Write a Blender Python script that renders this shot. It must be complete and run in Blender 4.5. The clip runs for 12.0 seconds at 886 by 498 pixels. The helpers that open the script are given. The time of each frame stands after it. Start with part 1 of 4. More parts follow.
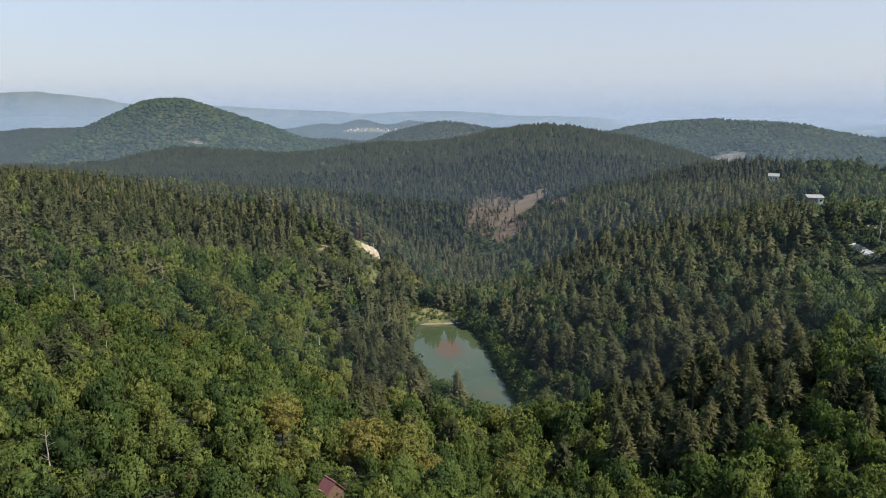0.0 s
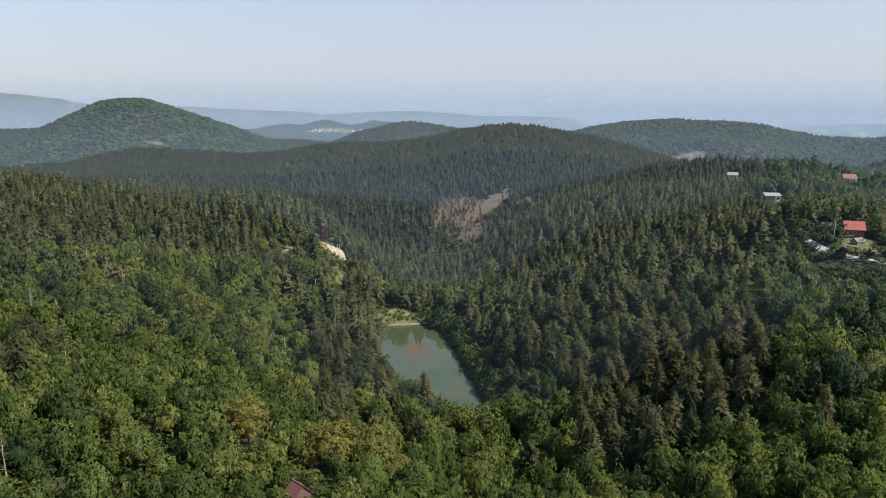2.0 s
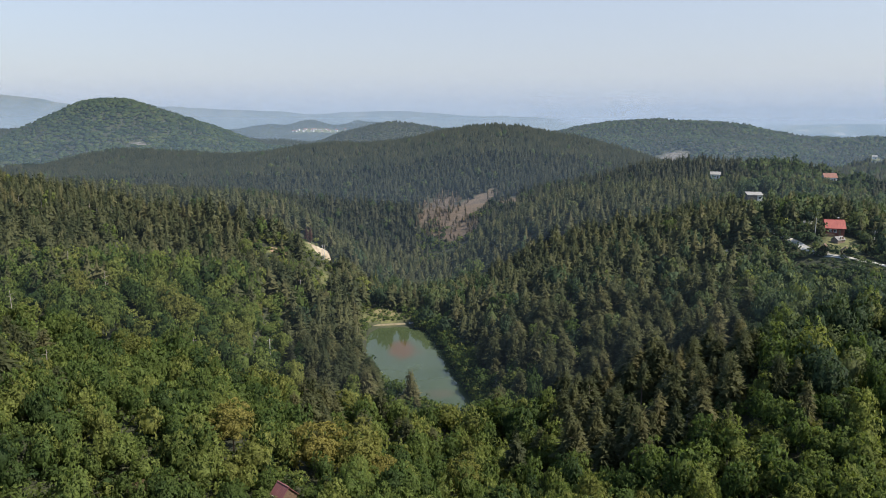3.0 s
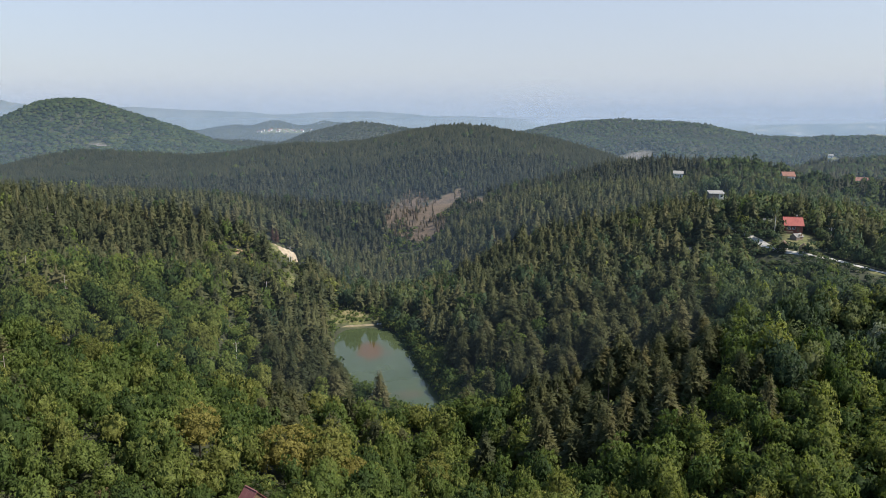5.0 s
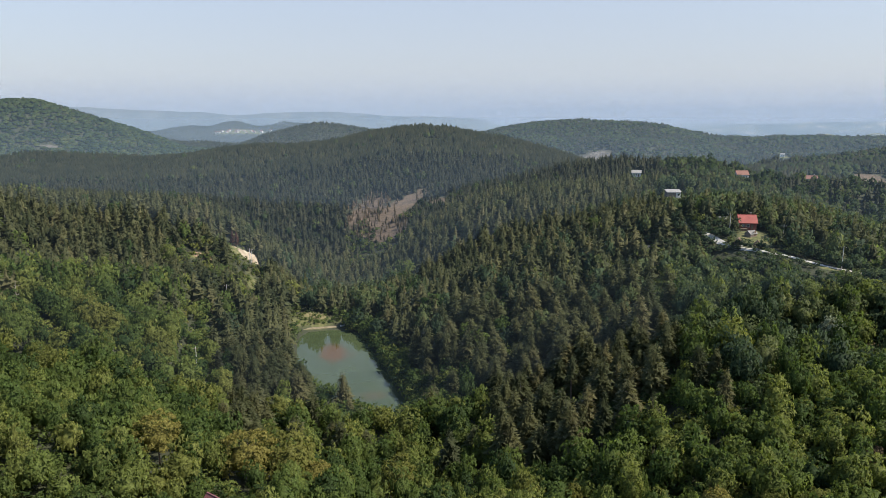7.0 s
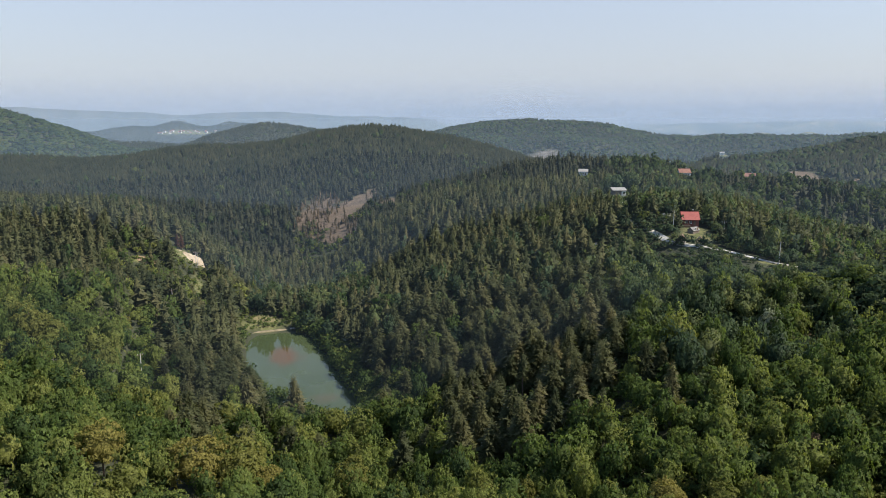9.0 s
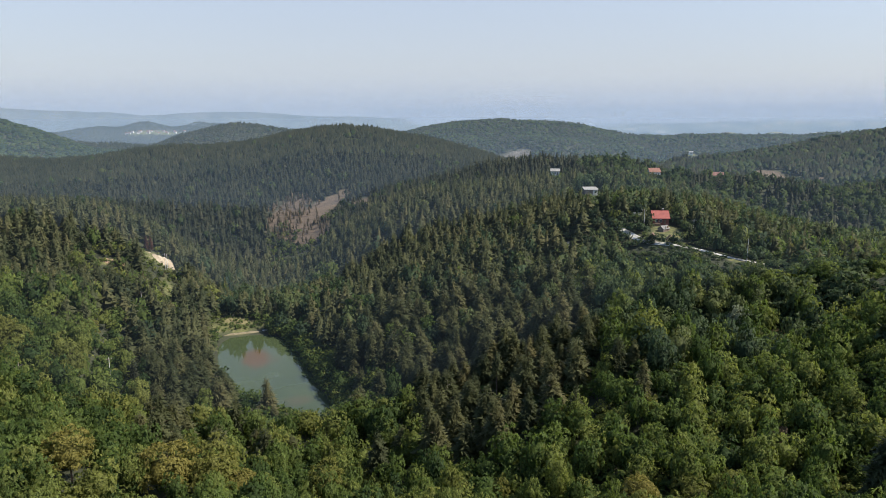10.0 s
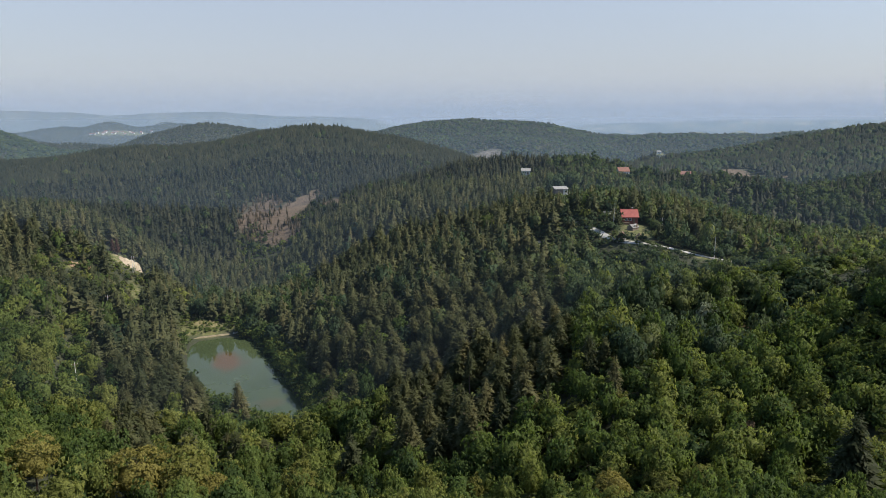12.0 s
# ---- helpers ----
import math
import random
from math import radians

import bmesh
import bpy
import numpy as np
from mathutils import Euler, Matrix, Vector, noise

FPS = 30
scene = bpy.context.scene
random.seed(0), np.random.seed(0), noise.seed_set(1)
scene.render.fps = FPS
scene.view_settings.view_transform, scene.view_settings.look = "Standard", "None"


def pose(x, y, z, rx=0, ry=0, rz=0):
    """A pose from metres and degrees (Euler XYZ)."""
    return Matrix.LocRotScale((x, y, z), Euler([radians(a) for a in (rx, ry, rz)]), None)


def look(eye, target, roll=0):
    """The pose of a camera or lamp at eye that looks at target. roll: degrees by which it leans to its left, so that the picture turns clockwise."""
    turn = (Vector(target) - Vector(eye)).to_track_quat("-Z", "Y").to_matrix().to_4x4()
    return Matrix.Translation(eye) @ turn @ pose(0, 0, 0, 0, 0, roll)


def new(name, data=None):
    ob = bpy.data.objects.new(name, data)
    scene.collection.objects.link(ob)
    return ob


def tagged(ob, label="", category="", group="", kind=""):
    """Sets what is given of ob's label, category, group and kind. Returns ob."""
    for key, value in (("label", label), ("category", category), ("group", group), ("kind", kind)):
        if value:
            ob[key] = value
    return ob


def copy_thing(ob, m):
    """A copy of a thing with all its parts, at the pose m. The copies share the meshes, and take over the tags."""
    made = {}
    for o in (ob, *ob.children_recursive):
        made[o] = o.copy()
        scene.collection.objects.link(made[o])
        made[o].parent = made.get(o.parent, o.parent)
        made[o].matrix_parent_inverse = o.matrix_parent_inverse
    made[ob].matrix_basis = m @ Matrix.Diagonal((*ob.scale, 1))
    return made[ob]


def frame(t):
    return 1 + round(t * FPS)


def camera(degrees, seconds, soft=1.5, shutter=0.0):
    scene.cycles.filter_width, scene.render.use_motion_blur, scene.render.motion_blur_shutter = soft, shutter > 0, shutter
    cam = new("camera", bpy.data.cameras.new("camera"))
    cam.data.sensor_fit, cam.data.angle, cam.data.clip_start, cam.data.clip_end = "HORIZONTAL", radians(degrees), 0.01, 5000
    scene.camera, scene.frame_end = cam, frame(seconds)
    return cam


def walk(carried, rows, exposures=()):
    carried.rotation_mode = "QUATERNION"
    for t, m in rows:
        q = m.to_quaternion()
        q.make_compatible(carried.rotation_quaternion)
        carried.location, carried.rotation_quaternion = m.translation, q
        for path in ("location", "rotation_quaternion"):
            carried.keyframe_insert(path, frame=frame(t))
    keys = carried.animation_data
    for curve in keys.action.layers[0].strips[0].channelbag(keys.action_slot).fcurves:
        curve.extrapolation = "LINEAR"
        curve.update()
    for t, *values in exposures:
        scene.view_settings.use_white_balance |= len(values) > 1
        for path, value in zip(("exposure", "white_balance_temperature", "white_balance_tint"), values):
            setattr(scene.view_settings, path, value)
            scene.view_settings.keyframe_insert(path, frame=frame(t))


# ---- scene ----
# light and air
EXPO = 0.65
SKY_STRENGTH = 0.127
SUN_STRENGTH = 4.5
# tones and distances of the added sheets that imitate haze
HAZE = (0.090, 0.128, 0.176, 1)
HAZE_SHEETS = [(190, 0.014, 135), (380, 0.036, 145), (600, 0.05, 160), (1000, 0.12, 180), (1980, 0.33, 195), (3050, 0.54, 300), (3455, 0.45, 300)]
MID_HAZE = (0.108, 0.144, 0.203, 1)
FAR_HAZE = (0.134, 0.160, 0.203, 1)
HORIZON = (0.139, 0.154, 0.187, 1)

# ---- camera: a hovering drone that turns to the right ----
EYE = 95.0
cam = camera(64.3, 12.0, soft=0.85)


def turn(t, yaw, pitch, roll):
    return t, pose(0, 0, EYE, 90 + pitch, 0, yaw) @ pose(0, 0, 0, 0, 0, roll)


PATH = [
    turn(0.0, 0.0, -11.09, 0.07),
    turn(0.5, -0.87, -11.09, 0.07),
    turn(1.0, -1.55, -11.08, 0.07),
    turn(1.5, -2.17, -11.08, 0.07),
    turn(2.0, -2.79, -11.07, 0.06),
    turn(2.5, -3.39, -11.07, 0.05),
    turn(3.0, -4.01, -11.07, 0.05),
    turn(5.0, -6.68, -11.05, 0.03),
    turn(5.5, -7.41, -11.04, 0.01),
    turn(6.0, -8.16, -11.04, 0.01),
    turn(6.5, -8.95, -11.03, 0.0),
    turn(8.5, -12.71, -11.02, -0.03),
    turn(9.0, -13.87, -11.03, -0.04),
    turn(9.5, -14.99, -11.03, -0.04),
    turn(10.0, -16.08, -11.03, -0.05),
    turn(10.5, -17.06, -11.03, -0.07),
    turn(11.0, -17.38, -11.03, -0.07),
    turn(11.5, -17.92, -11.03, -0.08),
    turn(12.0, -18.41, -11.03, -0.08),
]
walk(cam, PATH, [(0.0, EXPO), (11.5, EXPO), (12.0, EXPO - 0.18)])

# ---- world and sun: late-morning sun from the right, slightly behind ----
SUN_EL, SUN_AZ = radians(49), radians(114)
world = bpy.data.worlds.new("sky")
scene.world = world
world.use_nodes = True
wt = world.node_tree
sky = wt.nodes.new("ShaderNodeTexSky")
sky.sky_type = "NISHITA"
sky.sun_disc = False
sky.sun_elevation, sky.sun_rotation = SUN_EL, SUN_AZ
sky.altitude, sky.air_density, sky.dust_density, sky.ozone_density = 400, 1.0, 1.2, 1.2
wt.links.new(sky.outputs[0], wt.nodes["Background"].inputs[0])
wt.nodes["Background"].inputs[1].default_value = SKY_STRENGTH
sun = new("sun", bpy.data.lights.new("sun", "SUN"))
sun.data.energy, sun.data.angle, sun.data.color = SUN_STRENGTH, radians(0.5), (1.0, 0.92, 0.80)
to_sun = Vector((math.sin(SUN_AZ) * math.cos(SUN_EL), math.cos(SUN_AZ) * math.cos(SUN_EL), math.sin(SUN_EL)))
sun.matrix_world = look(to_sun * 900, (0, 0, 0))


# ---- materials ----
def material(name):
    m = bpy.data.materials.new(name)
    m.use_nodes = True
    m.node_tree.nodes.clear()
    return m, m.node_tree


def node(tree, kind, links=(), **values):
    """A node with its inputs set by name or index: plain values, or sockets to link from."""
    n = tree.nodes.new("ShaderNode" + kind)
    for key, value in values.items():
        if key == "op":
            n.operation = value
        elif key == "blend":
            n.blend_type = value
        elif key == "mode":
            n.data_type = value
    for key, value in links:
        if isinstance(value, bpy.types.NodeSocket):
            tree.links.new(value, n.inputs[key])
        else:
            n.inputs[key].default_value = value
    return n


def maths(tree, op, a, b=0.0):
    return node(tree, "Math", [(0, a), (1, b)], op=op).outputs[0]


def blend(tree, fac, a, b, kind="MIX"):
    n = tree.nodes.new("ShaderNodeMix")
    n.data_type, n.blend_type = "RGBA", kind
    for key, value in ((0, fac), (6, a), (7, b)):
        if isinstance(value, bpy.types.NodeSocket):
            tree.links.new(value, n.inputs[key])
        else:
            n.inputs[key].default_value = (*value, 1) if key else value
    return n.outputs[2]


def ramp(tree, fac, stops):
    n = tree.nodes.new("ShaderNodeValToRGB")
    tree.links.new(fac, n.inputs[0])
    e = n.color_ramp.elements
    while len(e) < len(stops):
        e.new(0.5)
    for el, (at, colour) in zip(e, stops):
        el.position, el.color = at, (*colour, 1)
    return n.outputs[0]


def grain(tree, scale, detail=4.0, rough=0.55):
    """Noise over the place, scale in cycles a metre."""
    where = tree.nodes.new("ShaderNodeNewGeometry").outputs["Position"]
    return node(tree, "TexNoise", [("Vector", where), ("Scale", scale), ("Detail", detail), ("Roughness", rough)]).outputs[0]


def out(tree, shader):
    o = tree.nodes.new("ShaderNodeOutputMaterial")
    tree.links.new(shader, o.inputs[0])


def plain(name, dark, light, rough=0.8, scale=1.5, metal=0.0, bump=0.0, fine=9.0):
    """A weathered surface between two tones at two scales of noise."""
    m, t = material(name)
    a, b = grain(t, scale), grain(t, scale * fine, 3.0)
    mixed = maths(t, "ADD", maths(t, "MULTIPLY", a, 0.65), maths(t, "MULTIPLY", b, 0.35))
    colour = ramp(t, mixed, [(0.32, dark), (0.68, light)])
    s = node(t, "BsdfPrincipled", [("Base Color", colour), ("Roughness", rough), ("Metallic", metal)])
    if bump:
        n = node(t, "Bump", [("Strength", bump), ("Height", b)])
        t.links.new(n.outputs[0], s.inputs["Normal"])
    out(t, s.outputs[0])
    return m


def foliage(name, stops, through_light=0.3, patch=0.25, vary=0.5, whole_crown=0.55, speckle=0.4):
    """Leaves: a tone for each tree, a little change from spray to spray, and slow patches over the slope."""
    m, t = material(name)
    own = node(t, "Attribute")
    own.attribute_name = "tint"
    rnd = t.nodes.new("ShaderNodeObjectInfo").outputs["Random"]
    geo = t.nodes.new("ShaderNodeNewGeometry")
    tone = maths(t, "FRACT", maths(t, "ADD", own.outputs["Fac"], rnd))
    slow = grain(t, 0.018, 3.0)
    tone = maths(t, "ADD", maths(t, "MULTIPLY", tone, 1 - patch), maths(t, "MULTIPLY", slow, patch))
    colour = ramp(t, tone, stops)
    spray = maths(t, "MULTIPLY_ADD", geo.outputs["Random Per Island"], vary)
    t.nodes[-1].inputs[2].default_value = 1 - 0.52 * vary
    twig = node(t, "MapRange", [("Value", grain(t, 2.4, 2.0, 0.6)), ("From Min", 0.35), ("From Max", 0.65), ("To Min", 1 - speckle), ("To Max", 1 + speckle)]).outputs[0]
    spray = maths(t, "MULTIPLY", spray, twig)
    grey = node(t, "CombineColor", [(0, spray), (1, spray), (2, maths(t, "MULTIPLY", spray, 0.92))]).outputs[0]
    colour = blend(t, 1.0, colour, grey, "MULTIPLY")
    bend = node(t, "Attribute")
    bend.attribute_name = "bend"
    whole = t.nodes.new("ShaderNodeVectorTransform")
    whole.vector_type, whole.convert_from, whole.convert_to = "NORMAL", "OBJECT", "WORLD"
    t.links.new(bend.outputs["Vector"], whole.inputs[0])
    side = t.nodes.new("ShaderNodeMix")
    side.data_type = "VECTOR"
    side.inputs[0].default_value = whole_crown
    t.links.new(geo.outputs["Normal"], side.inputs[4])
    t.links.new(whole.outputs[0], side.inputs[5])
    facing = node(t, "VectorMath", [(0, side.outputs[1])], op="NORMALIZE").outputs[0]
    s = node(t, "BsdfPrincipled", [("Base Color", colour), ("Roughness", 0.6), ("Specular IOR Level", 0.08), ("Normal", facing)])
    m.cycles.use_bump_map_correction = False
    lit = node(t, "BsdfTranslucent", [("Color", blend(t, 1.0, colour, (1.2, 1.25, 0.6), "MULTIPLY"))])
    mix = node(t, "MixShader", [(0, through_light), (1, s.outputs[0]), (2, lit.outputs[0])])
    out(t, mix.outputs[0])
    return m


LEAF = foliage("summer_leaves", [(0.1, (0.027, 0.047, 0.020)), (0.35, (0.057, 0.086, 0.027)), (0.65, (0.092, 0.120, 0.036)), (0.9, (0.142, 0.152, 0.047))], 0.45, vary=0.5, whole_crown=0.65)
# olive leaves, lightened beyond LEAF: brightness of sunlit slopes is put into the colour
LIGHT_LEAF = foliage("lightened_olive_leaves", [(0.1, (0.050, 0.080, 0.026)), (0.5, (0.090, 0.122, 0.036)), (0.9, (0.142, 0.160, 0.049))], 0.45, vary=0.45, whole_crown=0.65)
NEEDLE = foliage("pine_needles", [(0.14, (0.031, 0.041, 0.022)), (0.4, (0.062, 0.070, 0.036)), (0.66, (0.088, 0.093, 0.047)), (0.85, (0.116, 0.108, 0.056))], 0.34, patch=0.4, vary=0.2, whole_crown=0.55, speckle=0.25)
# NEEDLE darkened: far conifers' shade is put into the colour; also the single spruce
DARK_NEEDLE = foliage("spruce_and_shaded_needles", [(0.15, (0.019, 0.025, 0.016)), (0.5, (0.031, 0.036, 0.022)), (0.85, (0.048, 0.049, 0.030))], 0.2, patch=0.4, vary=0.2, whole_crown=0.7, speckle=0.0)
# LEAF darkened: the shade between far crowns is put into this colour
SHADED_LEAF = foliage("shaded_far_leaves", [(0.22, (0.012, 0.022, 0.012)), (0.42, (0.028, 0.044, 0.018)), (0.6, (0.046, 0.064, 0.024)), (0.78, (0.074, 0.080, 0.032))], 0.3, patch=0.72, vary=0.3, whole_crown=0.8, speckle=0.0)
# acacia green made darker and bluer: shade of the right-hand slope is in it
SHADY_LOCUST = foliage("shaded_acacia_leaves", [(0.1, (0.026, 0.043, 0.026)), (0.45, (0.046, 0.069, 0.037)), (0.75, (0.073, 0.094, 0.042)), (0.95, (0.109, 0.121, 0.051))], 0.32, vary=0.45, whole_crown=0.65)
GOLD = foliage("yellowing_leaves", [(0.15, (0.100, 0.112, 0.034)), (0.5, (0.138, 0.136, 0.040)), (0.85, (0.170, 0.153, 0.048))], 0.4, 0.2, 0.3)
DEAD = foliage("dry_brown_leaves", [(0.2, (0.05, 0.042, 0.028)), (0.8, (0.11, 0.08, 0.05))], 0.1, 0.2)
RUST = foliage("withered_needles", [(0.2, (0.045, 0.026, 0.018)), (0.8, (0.09, 0.045, 0.03))], 0.1, 0.2)
SILVER = foliage("silvery_leaves", [(0.2, (0.14, 0.165, 0.115)), (0.8, (0.28, 0.30, 0.23))], 0.2, 0.2)
BARK = plain("pine_bark", (0.06, 0.042, 0.03), (0.17, 0.12, 0.085), 0.9, 1.2, bump=0.4)
PALE_WOOD = plain("bare_grey_wood", (0.2, 0.17, 0.14), (0.42, 0.37, 0.31), 0.85, 2.0)


# ---- the lie of the land ----
HILLS = []


def rise(x, y, spread, height):
    """A rounded rise, or a hollow where height is negative."""
    HILLS.append((x, y, spread, height))


# heights fitted to the camera's view, at guessed distances
rise(-71, 26, 76, 32.2)
rise(-13, 79, 111, -25.2)
rise(74, 30, 105, 28.0)
rise(-38, 118, 41, 38.4)
rise(2, 135, 58, -43.3)
rise(29, 138, 71, -2.0)
rise(103, 82, 30, -37.6)
rise(127, 107, 50, 32.9)
rise(-121, 232, 83, -6.4)
rise(-49, 295, 52, 27.6)
rise(-12, 264, 38, -32.8)
rise(82, 254, 79, 5.3)
rise(157, 216, 63, -32.6)
rise(216, 162, 82, 6.8)
rise(-224, 371, 112, 25.2)
rise(-62, 417, 45, 41.1)
rise(-3, 397, 83, -55.9)
rise(80, 491, 87, -38.2)
rise(84, 419, 47, 35.3)
rise(257, 416, 109, 29.0)
rise(384, 334, 108, -46.4)
rise(-225, 615, 153, -1.7)
rise(-27, 685, 106, -13.5)
rise(86, 642, 159, 7.4)
rise(244, 597, 154, 8.2)
rise(435, 479, 149, -2.3)
rise(-464, 774, 103, 18.1)
rise(-84, 941, 132, 29.3)
rise(153, 922, 116, 45.3)
rise(313, 867, 170, 9.5)
rise(613, 724, 143, -21.6)
rise(794, 551, 181, 57.9)
rise(-760, 1180, 212, -18.1)
rise(-592, 1391, 131, 63.1)
rise(-470, 1416, 141, 47.1)
rise(-224, 1349, 184, 24.7)
rise(290, 1553, 145, 38.3)
rise(513, 1443, 162, 33.2)
rise(787, 1238, 204, 13.9)
rise(1070, 1011, 292, 62.7)
rise(-961, 1902, 371, 59.4)
rise(12, -384, 1088, 65.7)
rise(-350, 181, 150, 1.9)
rise(378, 112, 148, 17.4)
rise(656, 572, 81, -38.4)
rise(-98, 334, 46, -20.8)
rise(108, 505, 52, 24.6)
rise(156, 212, 33, 19.7)
rise(-47, 98, 27, -31.6)
rise(130, 133, 21, -27)
rise(533, 1133, 242, -41.7)
rise(310, 2264, 198, 56.9)
rise(167, 279, 41, 19.4)
rise(483, 1634, 195, 34.4)
rise(710, 1474, 130, 38.5)
rise(-265, 2387, 84, 36.6)
rise(-403, 2298, 132, 42.7)
rise(-91, 2600, 139, 69.2)
rise(22, 1612, 93, 25.7)
rise(136, 1641, 120, 26.3)
rise(-52, 1567, 90, 16.1)
rise(-167, 2400, 93, 11.5)
rise(539, 625, 90, 26.0)
rise(488, 580, 55, -20.7)

# bumps and hollows fitted so the farther crests line up in the camera's view
rise(584, 1195, 74, 37.0)
rise(504, 1231, 74, 11.4)
rise(417, 1263, 74, 23.2)
rise(618, 970, 64, 30.6)
rise(-447, 2521, 143, 39.1)
rise(318, 1568, 90, -37.5)
rise(-83, 2389, 134, 34.4)
rise(208, 1586, 90, -3.5)
rise(-183, 2222, 125, 21.9)
rise(218, 1037, 59, 29.1)
rise(669, 602, 50, 23.0)
rise(-388, 1008, 60, 16.5)
rise(162, 1047, 59, -9.4)
rise(343, 1285, 74, 6.0)
rise(105, 1055, 59, 19.6)
rise(-315, 1033, 60, 10.4)
rise(-423, 749, 48, -19.2)
rise(411, 437, 34, 14.8)
rise(403, 2356, 134, -6.9)
rise(-56, 1599, 90, 18.3)
rise(726, 892, 64, 9.0)
rise(1036, 1085, 84, -14.0)
rise(-240, 1481, 84, -13.5)
rise(394, 1530, 88, 10.0)
rise(-273, 1302, 74, -13.4)
rise(-444, 2348, 134, -6.8)
rise(380, 465, 34, 5.7)
rise(-920, 1605, 104, 10.2)
rise(-493, 1235, 74, 8.9)
rise(830, 796, 64, 1.9)
rise(-232, 1583, 90, -2.3)
rise(871, 751, 64, 7.9)
rise(-89, 2558, 143, -15.6)
rise(-636, 1168, 74, 5.2)
rise(-690, 1332, 84, -9.5)
rise(215, 560, 34, 9.0)
rise(485, 758, 50, 7.8)
rise(255, 2376, 134, -11.2)
rise(-580, 1383, 84, 8.0)
rise(653, 1439, 88, 3.8)
rise(786, 1277, 84, 6.8)
rise(295, 701, 43, -8.3)
rise(419, 634, 43, -5.6)
rise(535, 540, 43, -9.3)
rise(303, 518, 34, 7.0)
rise(275, 899, 53, 7.2)
rise(-54, 798, 45, -5.5)
rise(895, 1204, 84, 4.8)
rise(-190, 839, 48, -6.2)
rise(456, 608, 43, -4.2)
rise(107, 934, 53, 1.5)
rise(539, 721, 50, 1.7)
rise(-18, 940, 53, -8.9)
rise(588, 682, 50, 2.6)
rise(10, 800, 45, -3.1)
rise(757, 1387, 88, -1.6)
rise(492, 1501, 88, 2.3)
rise(-309, 606, 38, -3.4)
rise(105, 2388, 134, 6.7)
rise(498, 574, 43, 2.9)
rise(-165, 925, 53, -5.0)
rise(-237, 2378, 134, -27.9)
rise(-351, 1458, 84, 6.1)
rise(-71, 1058, 59, -2.3)
rise(-206, 1060, 60, -4.7)
rise(-73, 676, 38, -1.8)
rise(207, 773, 45, -2.1)
rise(-126, 668, 38, -2.7)
rise(-338, 791, 48, -3.1)
rise(-176, 657, 38, 3.1)
rise(-246, 634, 38, -1.5)
rise(123, 791, 45, -1.5)
rise(-293, 808, 48, 4.4)
rise(-389, 2196, 125, 3.0)
rise(-107, 934, 53, 5.8)
rise(58, 1599, 90, -4.5)

rise(-445, 2358, 40, -6.5)
rise(-391, 2368, 40, 12.4)
rise(-345, 2375, 40, -18.2)
rise(-308, 2380, 40, 14.3)
rise(-271, 2385, 40, -6.3)
rise(-234, 2389, 40, 5.4)
rise(-191, 2392, 40, -18.1)
rise(-159, 2395, 40, -8.6)
rise(-125, 2397, 40, 23.5)
rise(-80, 2399, 40, -4.4)

# the ground falls away below the road and the houses
for x, y in ((138, 208), (147, 201), (154, 195), (136, 219), (137, 231), (143, 243), (148, 255), (150, 267)):
    rise(x, y, 12, -3.4)
rise(193, 362, 13, -4)

SHORE = [(-10, 303), (3, 305), (13.5, 298), (17, 284), (20, 264), (22.5, 244), (25, 224), (26, 211),
         (18, 206), (8, 216), (-1, 231), (-7, 247), (-11, 268), (-12, 288)]


def shore_distance(x, y):
    """Metres to the lake's shore, negative over the water."""
    best = np.full(np.shape(x), 1e9)
    inside = np.zeros(np.shape(x), bool)
    for (ax, ay), (bx, by) in zip(SHORE, SHORE[1:] + SHORE[:1]):
        ex, ey = bx - ax, by - ay
        u = np.clip(((x - ax) * ex + (y - ay) * ey) / (ex * ex + ey * ey), 0, 1)
        best = np.minimum(best, np.hypot(x - ax - u * ex, y - ay - u * ey))
        if ey:
            inside ^= ((ay > y) != (by > y)) & (x < ax + (y - ay) / ey * ex)
    return np.where(inside, -best, best)


def ground(x, y):
    """Height of the ground."""
    x, y = np.asarray(x, float), np.asarray(y, float)
    z = np.full(x.shape, -20.0)
    for hx, hy, s, h in HILLS:
        z = z + h * np.exp(-((x - hx) ** 2 + (y - hy) ** 2) / (2 * s * s))
    far = np.clip(np.hypot(x, y) / 600, 0.15, 3)
    z = z + far * (1.1 * np.sin(x / 41 + y / 67) * np.sin(y / 53 - x / 90 + 1) + 0.5 * np.sin(x / 17 + 2) * np.sin(y / 19))
    d = shore_distance(x, y)
    bank = np.where(d < 0, np.maximum(-2.0, 0.35 * d), 0.25 * d)
    k = np.clip(d / 22, 0, 1)
    k = k * k * (3 - 2 * k)
    return bank * (1 - k) + z * k


def level(x, y):
    return float(ground(x, y))


# open places without tall trees: x, y, half sizes, turn in degrees
PATCHES = [(63, 588, 66, 15, 58), (38, 600, 48, 14, 74), (97, 576, 10, 17, 0), (52, 534, 17, 20, -8)]
GLADES = [(-44.5, 398, 7.5, 5, -15), (-66, 379, 7, 2.4, 15), (-37.3, 363, 3.6, 17, 5), (-5, 312, 10, 6, 5),
          (178, 264, 7, 14, -20), (172, 215, 1.4, 38, 0), (165, 270, 2, 6, 0), (207, 388, 11, 11, -25), (168.5, 146, 8, 4.6, -49), (155.5, 128, 4, 3, -49),
          ] + [
          (-21.3, 123.6, 2.6, 2.6, 0), (232, 489, 6, 8, -25), (313, 488, 8, 8, 0), (486, 637, 8, 8, 0), (135, 845, 9, 14, 20), (138, 276, 4, 12, 25),
